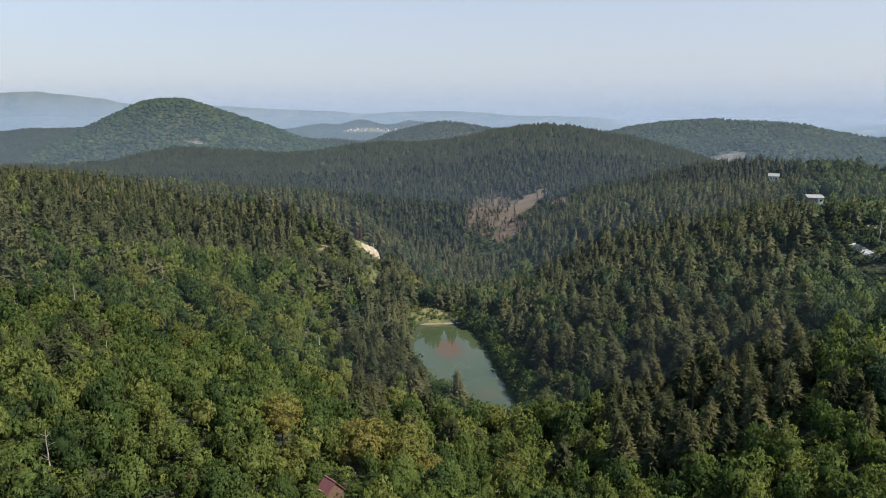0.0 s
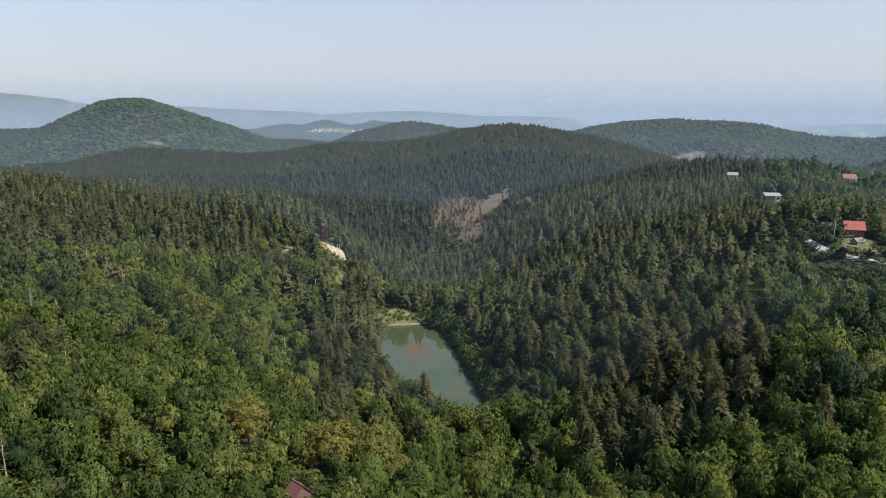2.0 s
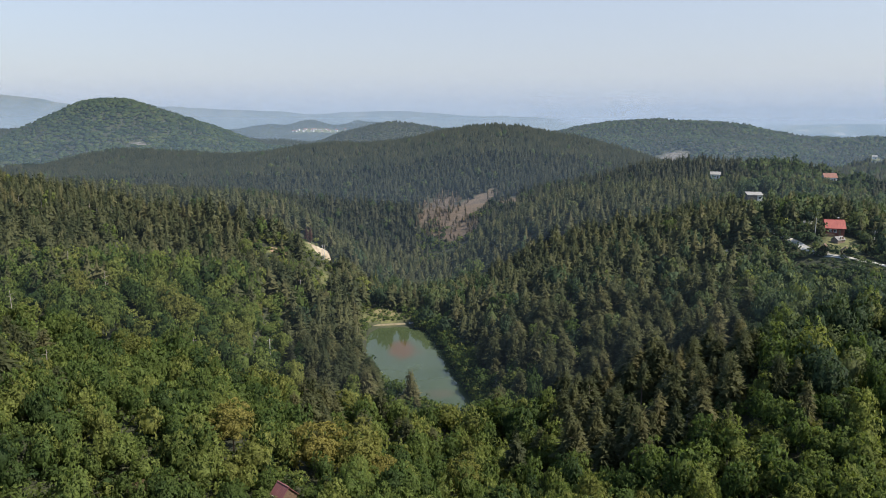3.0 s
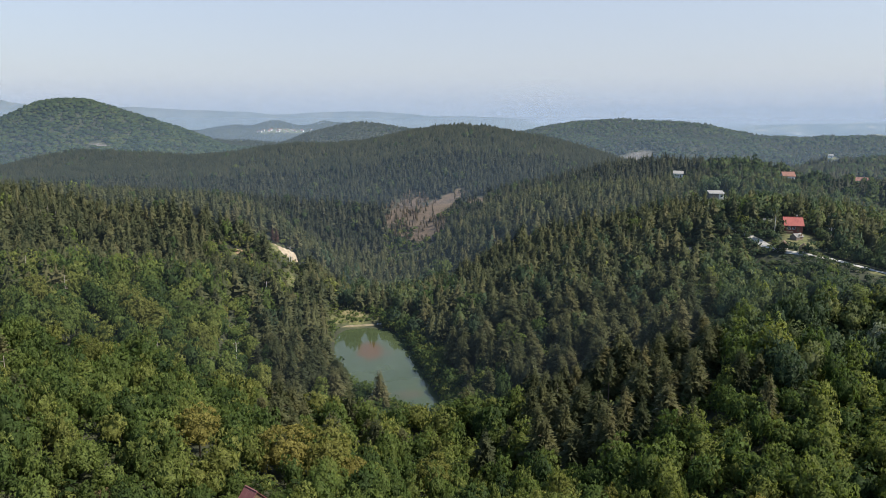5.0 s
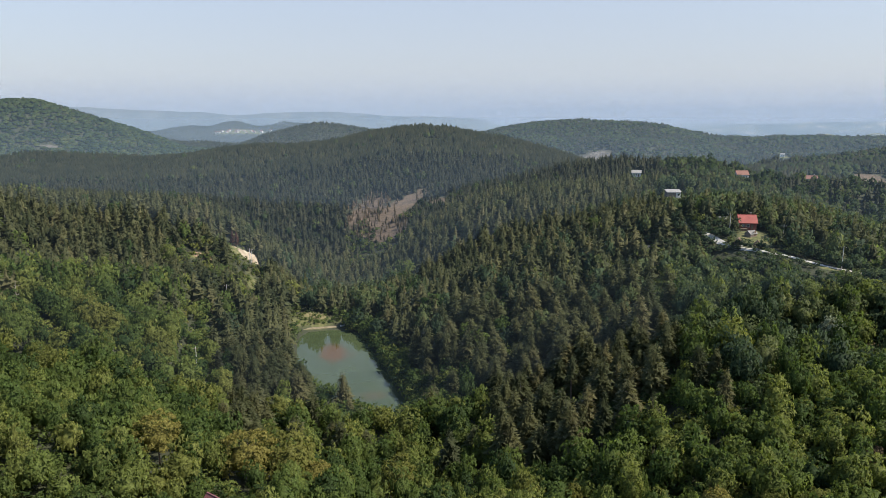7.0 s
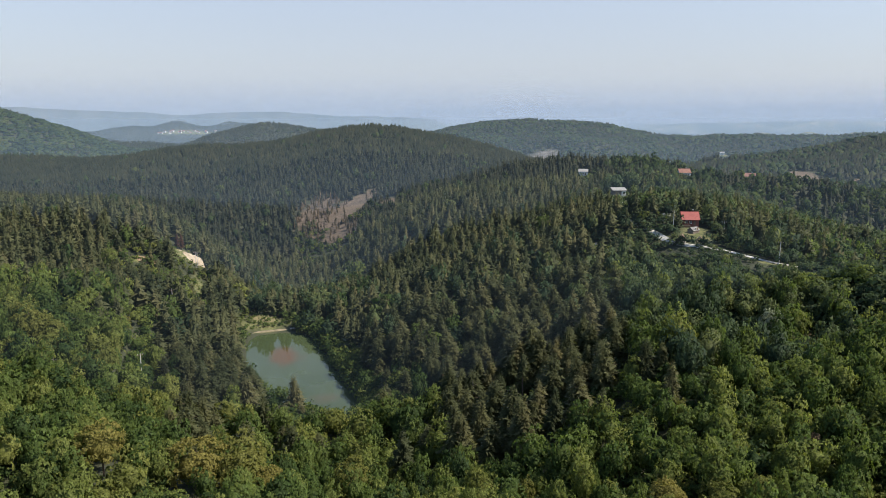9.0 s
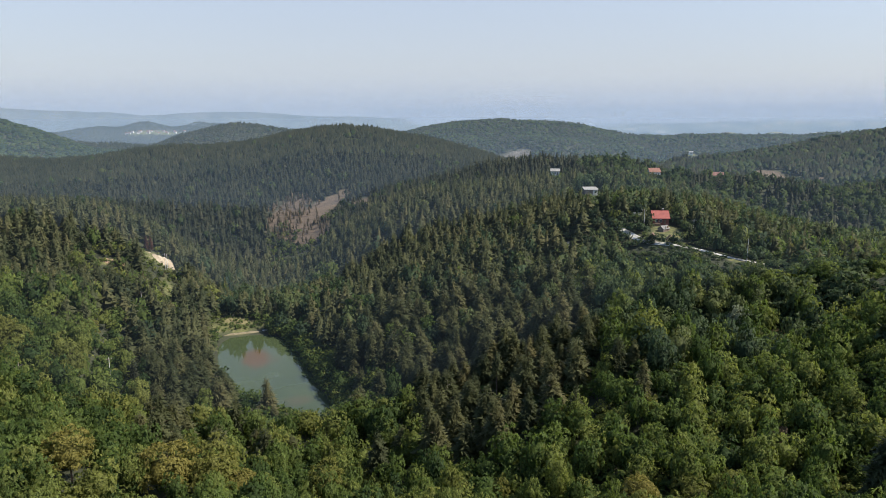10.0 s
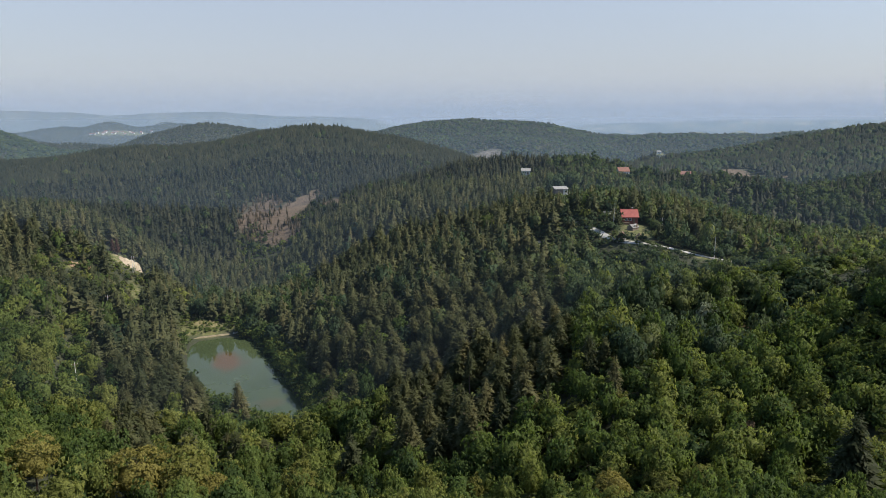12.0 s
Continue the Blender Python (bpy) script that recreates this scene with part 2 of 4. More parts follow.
          (478, 1180, 26, 20, 0), (537, 621, 14, 18, -41), (562, 583, 9, 6, 0), (-418, 1214, 15, 7, 0), (-100, 680, 8, 6, 0), (200, 333, 4, 4, 0), (167, 251, 2.5, 6, -8), (202, 379, 8, 8, -25), (181, 208.5, 10, 1.6, -8), (-228, 2244, 82, 34, 25), (655, 922, 9, 9, 0)]


# growth cut low so the camera sees the road, the houses and the lake: the same, and the share of the full height
VIEW_GAPS = [(-36, 346, 7, 17, 6, 0.25), (-33, 317, 7, 16, 6, 0.55), (-40, 293, 5, 10, 8, 0.45), (-64, 367, 11, 10, 12, 0.28), (-73, 347, 6, 14, 12, 0.5), (60, 157, 5, 9, -20, 0.5), (-44.7, 249, 5, 36, 4.7, 0.45), (156, 212, 18, 52, 0, 0.46), (167, 225, 8, 44, 0, 0.46), (158, 270, 10, 22, 0, 0.4), (166, 194, 13, 17, -8, 0.35)] + [
         (190, 352, 14, 46, -28, 0.3), (193, 322, 7, 20, -30, 0.4), (12, 200, 27, 13, 0, 0.55), (-6, 311, 9, 6, 0, 0.35), (-41, 380, 11, 20, 8, 0.3), (60, 560, 60, 30, 50, 0.7), (38, 490, 24, 22, 0, 0.5), (-18.5, 112, 5, 11, 10, 0.45),
         ] + [
         (180, 148, 40, 50, 0, 0.55), (161, 136, 10, 9, -49, 0.3), (181, 139, 18, 13, -20, 0.2), (131, 93, 24, 15, -30, 0.5), (158, 243, 9, 18, 0, 0.45), (219, 458, 10, 38, -25, 0.32), (299, 465, 11, 42, -32.7, 0.68), (452, 594, 10, 48, -37, 0.3), (645, 905, 9, 22, -35, 0.4), (532, 603, 22, 30, -41, 0.25), (43, 505, 22, 20, 0, 0.45)]
# a strip of sapling growth below the power line
ALLEY = (-44.7, 249, 4.5, 36, 4.7)
# places of single remarkable trees, and the room round each
SPECIMENS = [(-185, 356, 2), (-177, 362, 2), (-168, 369, 2), (-159, 375, 2), (-16.5, 141.5, 5.5), (-9.5, 143.5, 6), (-3, 141.5, 3.5), (117.5, 154, 6.5), (-95, 160, 5), (-64.5, 229, 5), (-52.4, 257.2, 3), (-34.8, 224.3, 4), (-42.1, 229.2, 3), (-50.4, 218.8, 5), (-34.8, 142.3, 5), (-71.5, 227, 6), (-74.7, 195, 4.5), (14.9, 145.2, 4), (-104, 232, 4), (126.9, 153.2, 3), (129.6, 142.3, 4), (63.6, 168.4, 2.5), (103.7, 175.1, 4),
             (-50.2, 402.5, 4), (-48.2, 403.5, 4), (-76, 363, 4.5), (-48, 394, 3.5), (-40, 391.5, 2), (-69.9, 108.4, 1.5), (44.4, 115.2, 3), (78.3, 118.4, 3.5), (-46.6, 120.3, 1.5), (94.5, 77.5, 6), (94.1, 99.6, 2), (61.5, 94, 3.5), (69, 91.5, 3.5), (76.7, 89, 3.5)]


def within(x, y, spots, grow=0.0):
    """How deep a place lies in the open: 1 at a spot's middle, 0 at its edge, negative outside."""
    best = np.full(np.shape(x), -9.0)
    for cx, cy, a, b, deg in spots:
        c, s = math.cos(radians(deg)), math.sin(radians(deg))
        u, v = (x - cx) * c + (y - cy) * s, (y - cy) * c - (x - cx) * s
        best = np.maximum(best, 1 - np.sqrt((u / (a + grow)) ** 2 + (v / (b + grow)) ** 2))
    return best


def mesh_of(name, verts, tris=None, quads=None, mats=(), tint=None, smooth=False, bend=None):
    """A mesh from numpy arrays of triangles and quads."""
    tris = np.zeros((0, 3), int) if tris is None else np.asarray(tris)
    quads = np.zeros((0, 4), int) if quads is None else np.asarray(quads)
    me = bpy.data.meshes.new(name)
    me.vertices.add(len(verts))
    me.vertices.foreach_set("co", np.asarray(verts, np.float32).ravel())
    nt, nq = len(tris), len(quads)
    me.loops.add(3 * nt + 4 * nq)
    me.loops.foreach_set("vertex_index", np.concatenate((tris.ravel(), quads.ravel())).astype(np.int32))
    me.polygons.add(nt + nq)
    me.polygons.foreach_set("loop_start", np.concatenate((np.arange(nt) * 3, 3 * nt + np.arange(nq) * 4)).astype(np.int32))
    if tint is not None:
        me.attributes.new("tint", "FLOAT", "FACE").data.foreach_set("value", np.asarray(tint, np.float32))
    if bend is not None:
        me.attributes.new("bend", "FLOAT_VECTOR", "POINT").data.foreach_set("vector", np.asarray(bend, np.float32).ravel())
    for m in mats:
        me.materials.append(m)
    if smooth:
        me.polygons.foreach_set("use_smooth", np.ones(nt + nq, bool))
    me.update(calc_edges=True)
    return me


def part(name, bm, mat, parent=None, label=""):
    """Links a bmesh as one mesh object, under a thing or a part."""
    me = bpy.data.meshes.new(name)
    bm.normal_update()
    bm.to_mesh(me)
    bm.free()
    me.materials.append(mat)
    ob = new(name, me)
    ob.parent = parent
    return tagged(ob, label)


def mapping_mask(t, spots, wobble, soft=0.35):
    """1 inside the open spots, with a ragged edge."""
    where = t.nodes.new("ShaderNodeNewGeometry").outputs["Position"]
    total = None
    for cx, cy, a, b, deg in spots:
        mp = t.nodes.new("ShaderNodeMapping")
        mp.vector_type = "TEXTURE"
        t.links.new(where, mp.inputs[0])
        mp.inputs["Location"].default_value = (cx, cy, 0)
        mp.inputs["Rotation"].default_value = (0, 0, radians(deg))
        mp.inputs["Scale"].default_value = (a, b, 1e6)
        ln = t.nodes.new("ShaderNodeVectorMath")
        ln.operation = "LENGTH"
        t.links.new(mp.outputs[0], ln.inputs[0])
        r = maths(t, "ADD", ln.outputs["Value"], wobble)
        v = node(t, "MapRange", [("Value", r), ("From Min", 1.0 + soft), ("From Max", 1.0 - soft)]).outputs[0]
        total = v if total is None else maths(t, "MAXIMUM", total, v)
    return total


def land_material():
    m, t = material("forest_floor")
    big, small = grain(t, 0.03, 5), grain(t, 0.9, 4)
    wob = maths(t, "MULTIPLY", maths(t, "SUBTRACT", grain(t, 0.11, 4), 0.5), 1.5)
    floor = ramp(t, maths(t, "ADD", maths(t, "MULTIPLY", big, 0.5), maths(t, "MULTIPLY", small, 0.5)),
                 [(0.3, (0.020, 0.023, 0.011)), (0.55, (0.036, 0.042, 0.018)), (0.75, (0.060, 0.056, 0.026))])
    grass = ramp(t, grain(t, 0.5, 6, 0.7), [(0.34, (0.05, 0.06, 0.02)), (0.5, (0.105, 0.11, 0.034)), (0.66, (0.19, 0.165, 0.075))])
    earth = ramp(t, grain(t, 0.25, 6, 0.7), [(0.3, (0.05, 0.045, 0.025)), (0.48, (0.098, 0.070, 0.044)), (0.72, (0.15, 0.105, 0.068))])
    rock = ramp(t, grain(t, 0.15, 5), [(0.3, (0.06, 0.056, 0.045)), (0.7, (0.17, 0.15, 0.125))])
    colour = blend(t, mapping_mask(t, GLADES[:14] + GLADES[15:16] + GLADES[21:], wob), floor, grass)
    colour = blend(t, mapping_mask(t, PATCHES + GLADES[17:19], wob, 0.2), colour, earth)
    colour = blend(t, mapping_mask(t, GLADES[14:15] + GLADES[16:17] + GLADES[19:21], wob, 0.3), colour, rock)
    s = node(t, "BsdfPrincipled", [("Base Color", colour), ("Roughness", 0.95)])
    n = node(t, "Bump", [("Strength", 0.6), ("Distance", 0.5), ("Height", small)])
    t.links.new(n.outputs[0], s.inputs["Normal"])
    out(t, s.outputs[0])
    return m


def land():
    """One sheet of ground, fine near the lake and coarse at the horizon."""
    n = 211
    u = np.linspace(-1, 1, n)
    k = 3.9
    g = 4950 * np.sinh(k * u) / math.sinh(k)
    x, y = np.meshgrid(g, g + 260 * (1 - np.abs(u) ** 2))
    z = ground(x, y)
    verts = np.stack((x, y, z), -1).reshape(-1, 3)
    i = np.arange(n * n).reshape(n, n)
    quads = np.stack((i[:-1, :-1], i[:-1, 1:], i[1:, 1:], i[1:, :-1]), -1).reshape(-1, 4)
    tagged(new("ground", mesh_of("ground", verts, None, quads, [land_material()], smooth=True)),
           "rolling hills of forest floor with grass and bare earth clearings", "ground", kind="structure")


land()


# ---- the lake ----
def water_material():
    m, t = material("lake_water")
    wob = maths(t, "MULTIPLY", maths(t, "SUBTRACT", grain(t, 0.16, 4), 0.5), 1.6)
    base = ramp(t, grain(t, 0.05, 4), [(0.3, (0.040, 0.056, 0.024)), (0.7, (0.053, 0.070, 0.031))])
    silt = blend(t, maths(t, "MULTIPLY", mapping_mask(t, [(2.4, 273.5, 4.9, 10.5, 0)], maths(t, "MULTIPLY", wob, 0.5), 0.25), 0.9), base, (0.084, 0.041, 0.006))
    silt = blend(t, maths(t, "MULTIPLY", mapping_mask(t, [(15, 227, 4.5, 3.5, 0), (8, 270, 3, 3, 0)], wob, 0.5), 0.25), silt, (0.10, 0.05, 0.026))
    ripple = grain(t, 1.2, 3)
    s = node(t, "BsdfPrincipled", [("Base Color", silt), ("Roughness", 0.06), ("IOR", 1.33), ("Specular IOR Level", 0.5)])
    n = node(t, "Bump", [("Strength", 0.05), ("Distance", 0.1), ("Height", ripple)])
    t.links.new(n.outputs[0], s.inputs["Normal"])
    out(t, s.outputs[0])
    return m


def lake():
    bm = bmesh.new()
    cx, cy = sum(p[0] for p in SHORE) / len(SHORE), sum(p[1] for p in SHORE) / len(SHORE)
    ring = []
    for i, (x, y) in enumerate(SHORE):
        nx, ny = SHORE[(i + 1) % len(SHORE)]
        for u in (0, 0.5):
            px, py = x + (nx - x) * u, y + (ny - y) * u
            d = math.hypot(px - cx, py - cy)
            ring.append(bm.verts.new((px + (px - cx) / d * 3, py + (py - cy) / d * 3, 0.0)))
    bm.faces.new(ring)
    bmesh.ops.triangulate(bm, faces=bm.faces[:])
    ob = part("water", bm, water_material())
    tagged(ob, "still green lake with a rust-red patch of silt", "water", kind="structure")


lake()


# ---- tree forms: crown parts as arrays, one unit wide and one unit high ----
def unit(v):
    return v / np.maximum(np.linalg.norm(v, axis=-1, keepdims=True), 1e-9)


def outward(v, lift):
    """The way a point of a crown looks: away from the trunk, and up."""
    return unit(np.stack((v[:, 0], v[:, 1], lift * np.maximum(0.15, np.hypot(v[:, 0], v[:, 1])) + 0.02), 1))


def sprays(centre, along, across, bow):
    """Leaf sprays: small tilted triangles, three corners each."""
    v = np.stack((centre - along - across, centre - along + across, centre + along - bow), 1)
    return v.reshape(-1, 3), np.arange(len(v) * 3).reshape(-1, 3)


OCTA = np.array([(1, 0, 0), (0, 1, 0), (-1, 0, 0), (0, -1, 0), (0, 0, 1), (0, 0, -1)], float)
OCTA_T = np.array([(0, 1, 4), (1, 2, 4), (2, 3, 4), (3, 0, 4), (1, 0, 5), (2, 1, 5), (3, 2, 5), (0, 3, 5)])


def ball(sub):
    bm = bmesh.new()
    bmesh.ops.create_icosphere(bm, subdivisions=sub, radius=1)
    v = np.array([p.co[:] for p in bm.verts])
    f = np.array([[p.index for p in q.verts] for q in bm.faces])
    bm.free()
    return v, f


ICO = ball(1)


def broadleaf(seed, tufts, leaves, size, low=-0.45, core=1.0):
    """A broadleaf crown of uneven outline: tufts of drooping leaf sprays, in tiers, round a dark heart."""
    r = np.random.default_rng(seed)
    wave = [(unit(r.normal(size=3)), r.uniform(1.6, 4.2), r.uniform(0, 6.283), r.uniform(0.06, 0.15)) for _ in range(5)]

    def reach(n):
        k = 1 + sum(a * np.sin(f * (n @ w) + p) for w, f, p, a in wave)
        return n * np.array((0.47, 0.47, 0.45)) * k[:, None]

    mid = np.array((0, 0, 0.53))
    i = np.arange(tufts)
    z = np.clip(low + (1 - low) * ((i + 0.5) / tufts) ** 0.85 + r.normal(scale=0.05, size=tufts), -0.9, 0.99)
    turn_by = i * 2.39996 + r.normal(scale=0.35, size=tufts)
    way = np.stack((np.cos(turn_by) * np.sqrt(1 - z * z), np.sin(turn_by) * np.sqrt(1 - z * z), z), 1)
    c = reach(way) * r.uniform(0.72, 1.08, (tufts, 1)) + mid
    spread = 0.92 / math.sqrt(tufts) * r.uniform(0.7, 1.35, tufts)
    up = unit(way * (0.55, 0.55, 0.35) + (0, 0, 0.75) + r.normal(scale=0.15, size=way.shape))
    k = np.repeat(np.arange(tufts), leaves)
    n, sp = up[k], spread[k][:, None]
    flat = r.normal(size=n.shape)
    flat = unit(flat - n * (flat * n).sum(1, keepdims=True))
    rho = np.sqrt(r.random((len(k), 1)))
    p = c[k] + flat * rho * sp + n * sp * (0.5 * (1 - rho ** 2) + r.normal(scale=0.12, size=rho.shape))
    face = unit(n * 0.8 + flat * rho * 0.7 + r.normal(scale=0.32, size=n.shape))
    along = unit(flat - face * (flat * face).sum(1, keepdims=True) + 0.35 * r.normal(size=n.shape))
    across = np.cross(face, along)
    q = size * r.uniform(0.6, 1.4, (len(k), 1))
    sv, st = sprays(p, along * q * 0.95, across * q * 0.68, face * q * 0.35)
    heart = reach(ICO[0]) * r.uniform(0.6, 0.8, (len(ICO[0]), 1)) * core + mid
    heart[:, 2] = np.maximum(heart[:, 2], 0.53 + 0.36 * low)
    bend = np.concatenate((ICO[0], np.repeat(unit(face * 0.4 + n * 0.35 + way[k] * 0.95), 3, 0)))
    return np.concatenate((heart, sv)), np.concatenate((ICO[1], st + len(heart))), np.zeros((0, 4), int), unit(bend)


def pine(seed, whorls, arms, fine, width=1.0, bare=0.2, taper=0.52):
    """A conifer's crown: whorls of drooping branches round a thin dark heart."""
    r = np.random.default_rng(seed)
    a, b = [], []
    twist = 0.0
    for i in range(whorls):
        u = (i + r.uniform(-0.3, 0.3)) / (whorls - 0.6)
        u = min(max(u, 0), 0.985)
        z = bare + (0.97 - bare) * u
        reach = 0.5 * width * (1 - u) ** taper * (0.55 + 0.45 * min(1, u * 4 + 0.35)) + 0.03
        twist += r.uniform(0.4, 1.2)
        n = max(3, int(arms * (1 - 0.45 * u) + 0.5))
        for j in range(n):
            if r.random() < 0.12:
                continue
            h = twist + 6.283 * (j + r.uniform(-0.3, 0.3)) / n
            l = reach * r.uniform(0.6, 1.2)
            a.append((0.02 * math.cos(h), 0.02 * math.sin(h), z))
            b.append((l * math.cos(h), l * math.sin(h), z - l * r.uniform(0.12, 0.5) * 0.42 / width))
    a, b = np.array(a), np.array(b)
    d = b - a
    side = unit(np.cross(d, (0, 0, 1.0)))
    ln = np.linalg.norm(d, axis=1, keepdims=True)
    v = []
    sprigs = (2, 4, 9, 1)[fine]
    for k in range(sprigs):
        f = 0.1 + 0.62 * k / sprigs
        sgn = (1 if k % 2 else -1) * (0.85 - 0.5 * f)
        go = unit(d * 0.8 + side * ln * sgn + (0, 0, 0.06) * ln + r.normal(scale=0.16, size=d.shape) * ln)
        l = ln * (0.62 - 0.3 * f) * r.uniform(0.8, 1.25, ln.shape) * (1.25, 1.0, 0.82, 1.7)[fine]
        wing = unit(np.cross(go, (0, 0, 1.0)) + r.normal(scale=0.3, size=d.shape)) * l * (0.42, 0.32, 0.24, 0.46)[fine]
        root = a + d * f + (0, 0, 0.03) * r.normal(size=ln.shape)
        v.append(np.stack((root - wing, root + wing, root + go * l - (0, 0, 0.1) * l), 1).reshape(-1, 3))
    v = np.concatenate(v)
    st = np.arange(len(v)).reshape(-1, 3)
    sides = 6
    th = np.arange(sides) / sides * 6.283
    ring = np.stack((np.cos(th), np.sin(th), 0 * th), 1)
    hv = np.concatenate((ring * 0.17 * width + (0, 0, bare + 0.02), ring * 0.16 * width + (0, 0, bare + 0.28), np.array([(0, 0, 0.93)])))
    i = np.arange(sides)
    k = (i + 1) % sides
    ht = np.concatenate((np.stack((i, k, k + sides), 1), np.stack((i, k + sides, i + sides), 1), np.stack((i + sides, k + sides, 0 * i + 2 * sides), 1)))
    v = np.concatenate((v, hv))
    return v, np.concatenate((st, ht + len(v) - len(hv))), np.zeros((0, 4), int), outward(v, 0.75)


def far_pine(seed):
    """A clump of four ragged spires, for conifers far off."""
    r = np.random.default_rng(seed)
    v, t, b = [], [], []
    th = np.arange(5) / 5 * 6.283
    for j in range(4):
        a, high = j * 1.571 + r.uniform(-0.5, 0.5), r.uniform(0.72, 1.0)
        top = np.array((0.3 * math.cos(a), 0.3 * math.sin(a), high)) * (r.uniform(0.7, 1.3), r.uniform(0.7, 1.3), 1)
        skirt = np.stack((np.cos(th + a), np.sin(th + a), 0 * th), 1) * r.uniform(0.2, 0.42, (5, 1)) + top * (1, 1, 0)
        skirt[:, 2] = r.uniform(0.12, 0.36, 5)
        i = np.arange(5)
        t.append(np.stack((i, (i + 1) % 5, 0 * i + 5), 1) + 6 * j)
        v.append(np.concatenate((skirt, [top])))
        b.append(outward(v[-1] - top * (1, 1, 0), 0.9))
    return np.concatenate(v), np.concatenate(t), np.zeros((0, 4), int), np.concatenate(b)


def far_crown(seed):
    r = np.random.default_rng(seed)
    v = ICO[0] * np.array((0.5, 0.5, 0.46)) * r.uniform(0.5, 1.2, (len(ICO[0]), 1)) + (0, 0, 0.56)
    n = unit(r.normal(size=(26, 3)) + (0, 0, 0.5))
    p = n * np.array((0.5, 0.5, 0.44)) + (0, 0, 0.58)
    face = unit(n + r.normal(scale=0.5, size=n.shape))
    along = unit(np.cross(face, r.normal(size=n.shape)))
    s = r.uniform(0.11, 0.2, (26, 1))
    sv, st = sprays(p, along * s, np.cross(face, along) * s * 0.75, face * s * 0.4)
    v = np.concatenate((v * (0.9, 0.9, 0.9), sv))
    return v, np.concatenate((ICO[1], st + len(ICO[0]))), np.zeros((0, 4), int), unit(v - (0, 0, 0.4))


def hill_crown(seed):
    """The lumpy upper half of a broadleaf crown."""
    r = np.random.default_rng(seed)
    v = ICO[0] * np.array((0.52, 0.52, 0.5)) * r.uniform(0.65, 1.3, (len(ICO[0]), 1)) + (0, 0, 0.45)
    t = ICO[1][ICO[0][ICO[1]][:, :, 2].mean(1) > -0.3]
    return v, t, np.zeros((0, 4), int), unit(v * (0.8, 0.8, 1) + (0, 0, 0.1))


def farthest(seed, tall):
    r = np.random.default_rng(seed)
    v = OCTA * np.array((0.52, 0.52, 0.5)) * r.uniform(0.75, 1.2, (6, 1)) + (0, 0, 0.5)
    if tall:
        v[:4, 2] -= 0.22
    return v, OCTA_T[:4], np.zeros((0, 4), int), unit(v * (0.7, 0.7, 1) + (0, 0, 0.25))


# ---- where the trees stand ----
rng = np.random.default_rng(7)


def soft_noise(x, y, scale, seed):
    r = np.random.default_rng(seed)
    total = np.zeros(np.shape(x))
    for k in range(6):
        a, f, p = r.uniform(0, 6.283), r.uniform(0.6, 2.2), r.uniform(0, 6.283)
        total = total + np.sin((x * math.cos(a) + y * math.sin(a)) * f / scale + p)
    return total / 3.0


def scatter(cell, near, far):
    """Jittered places between two distances, over the wooded side of the hill."""
    g = np.arange(-far, far, cell)
    x, y = np.meshgrid(g, g)
    x, y = x.ravel(), y.ravel()
    x = x + rng.uniform(-0.72, 0.72, x.shape) * cell
    y = y + rng.uniform(-0.72, 0.72, y.shape) * cell
    d, bearing = np.hypot(x, y), np.degrees(np.arctan2(x, y))
    keep = (d >= near) & (d < far) & (bearing > -35) & (bearing < 53)
    x, y = x[keep], y[keep]
    keep = (shore_distance(x, y) > 2.5) & (within(x, y, GLADES, 1.0) < 0)
    bare = within(x, y, PATCHES, 2.0)
    keep &= (bare < 0) | ((rng.random(x.shape) < 0.4) & (bare < 0.3))
    for cx, cy, room in SPECIMENS:
        keep &= np.hypot(x - cx, y - cy) > room
    return x[keep], y[keep]


def leafy_share(x, y):
    """How likely a tree is a broadleaf here."""
    d, b = np.hypot(x, y), np.degrees(np.arctan2(x, y))
    n = soft_noise(x, y, 22, 3) * 0.35
    p = np.where((d < 330) & (b > 8), 0.13, 0.05)
    p = np.where(d < 158 + 18 * n, np.where(d < 138, 1.3, 1.12), p)
    left = np.clip((332 - d) / 80, 0, 1) * np.clip((-6.5 - b) / 3, 0, 1)
    p = np.maximum(p, 0.9 * left)
    right = np.clip((b - 26) / 4, 0, 1) * np.clip((330 - d) / 40, 0, 1)
    p = np.maximum(p, 0.92 * right)
    p = np.maximum(p, 0.5 * ((d > 305) & (d < 400) & (np.abs(b - 3) < 5)))
    p = np.maximum(p, 1.6 * ((shore_distance(x, y) < np.where(x > 8, 8, 4))))
    p = np.maximum(p, 0.93 * (np.hypot((x + 430) / 1.1, (y - 1350) / 1.15) < 290 + 40 * n))
    p = np.maximum(p, 0.55 * ((d > 1150) & (b > 10)))
    p = np.maximum(p, 0.55 * ((d > 330) & (d < 1150) & (b + 6 * n > 27)))
    p = np.maximum(p, 1.2 * (within(x, y, [ALLEY]) > 0))
    p = np.maximum(p, 0.85 * ((np.abs(x - 14) < 30) & (y > 140) & (y < 212)))
    return np.clip(p + n * 0.6 * (p > 0.1), 0, 1)


class Wood:
    """Trees of one kind of crown, joined into one mesh."""

    def __init__(self):
        self.v, self.b, self.t, self.q, self.tt, self.tq, self.n = [], [], [], [], [], [], 0

    def plant(self, forms, x, y, wide, tall, sink=0.3):
        z = ground(x, y) - sink
        kind = rng.integers(0, len(forms), len(x))
        for k, (fv, ft, fq, fb) in enumerate(forms):
            m = np.nonzero(kind == k)[0]
            if not len(m):
                continue
            a = rng.uniform(0, 6.283, len(m))
            c, s = np.cos(a)[:, None], np.sin(a)[:, None]
            w, h = wide[m][:, None], tall[m][:, None]
            lean = rng.normal(scale=0.03, size=(len(m), 2, 1))
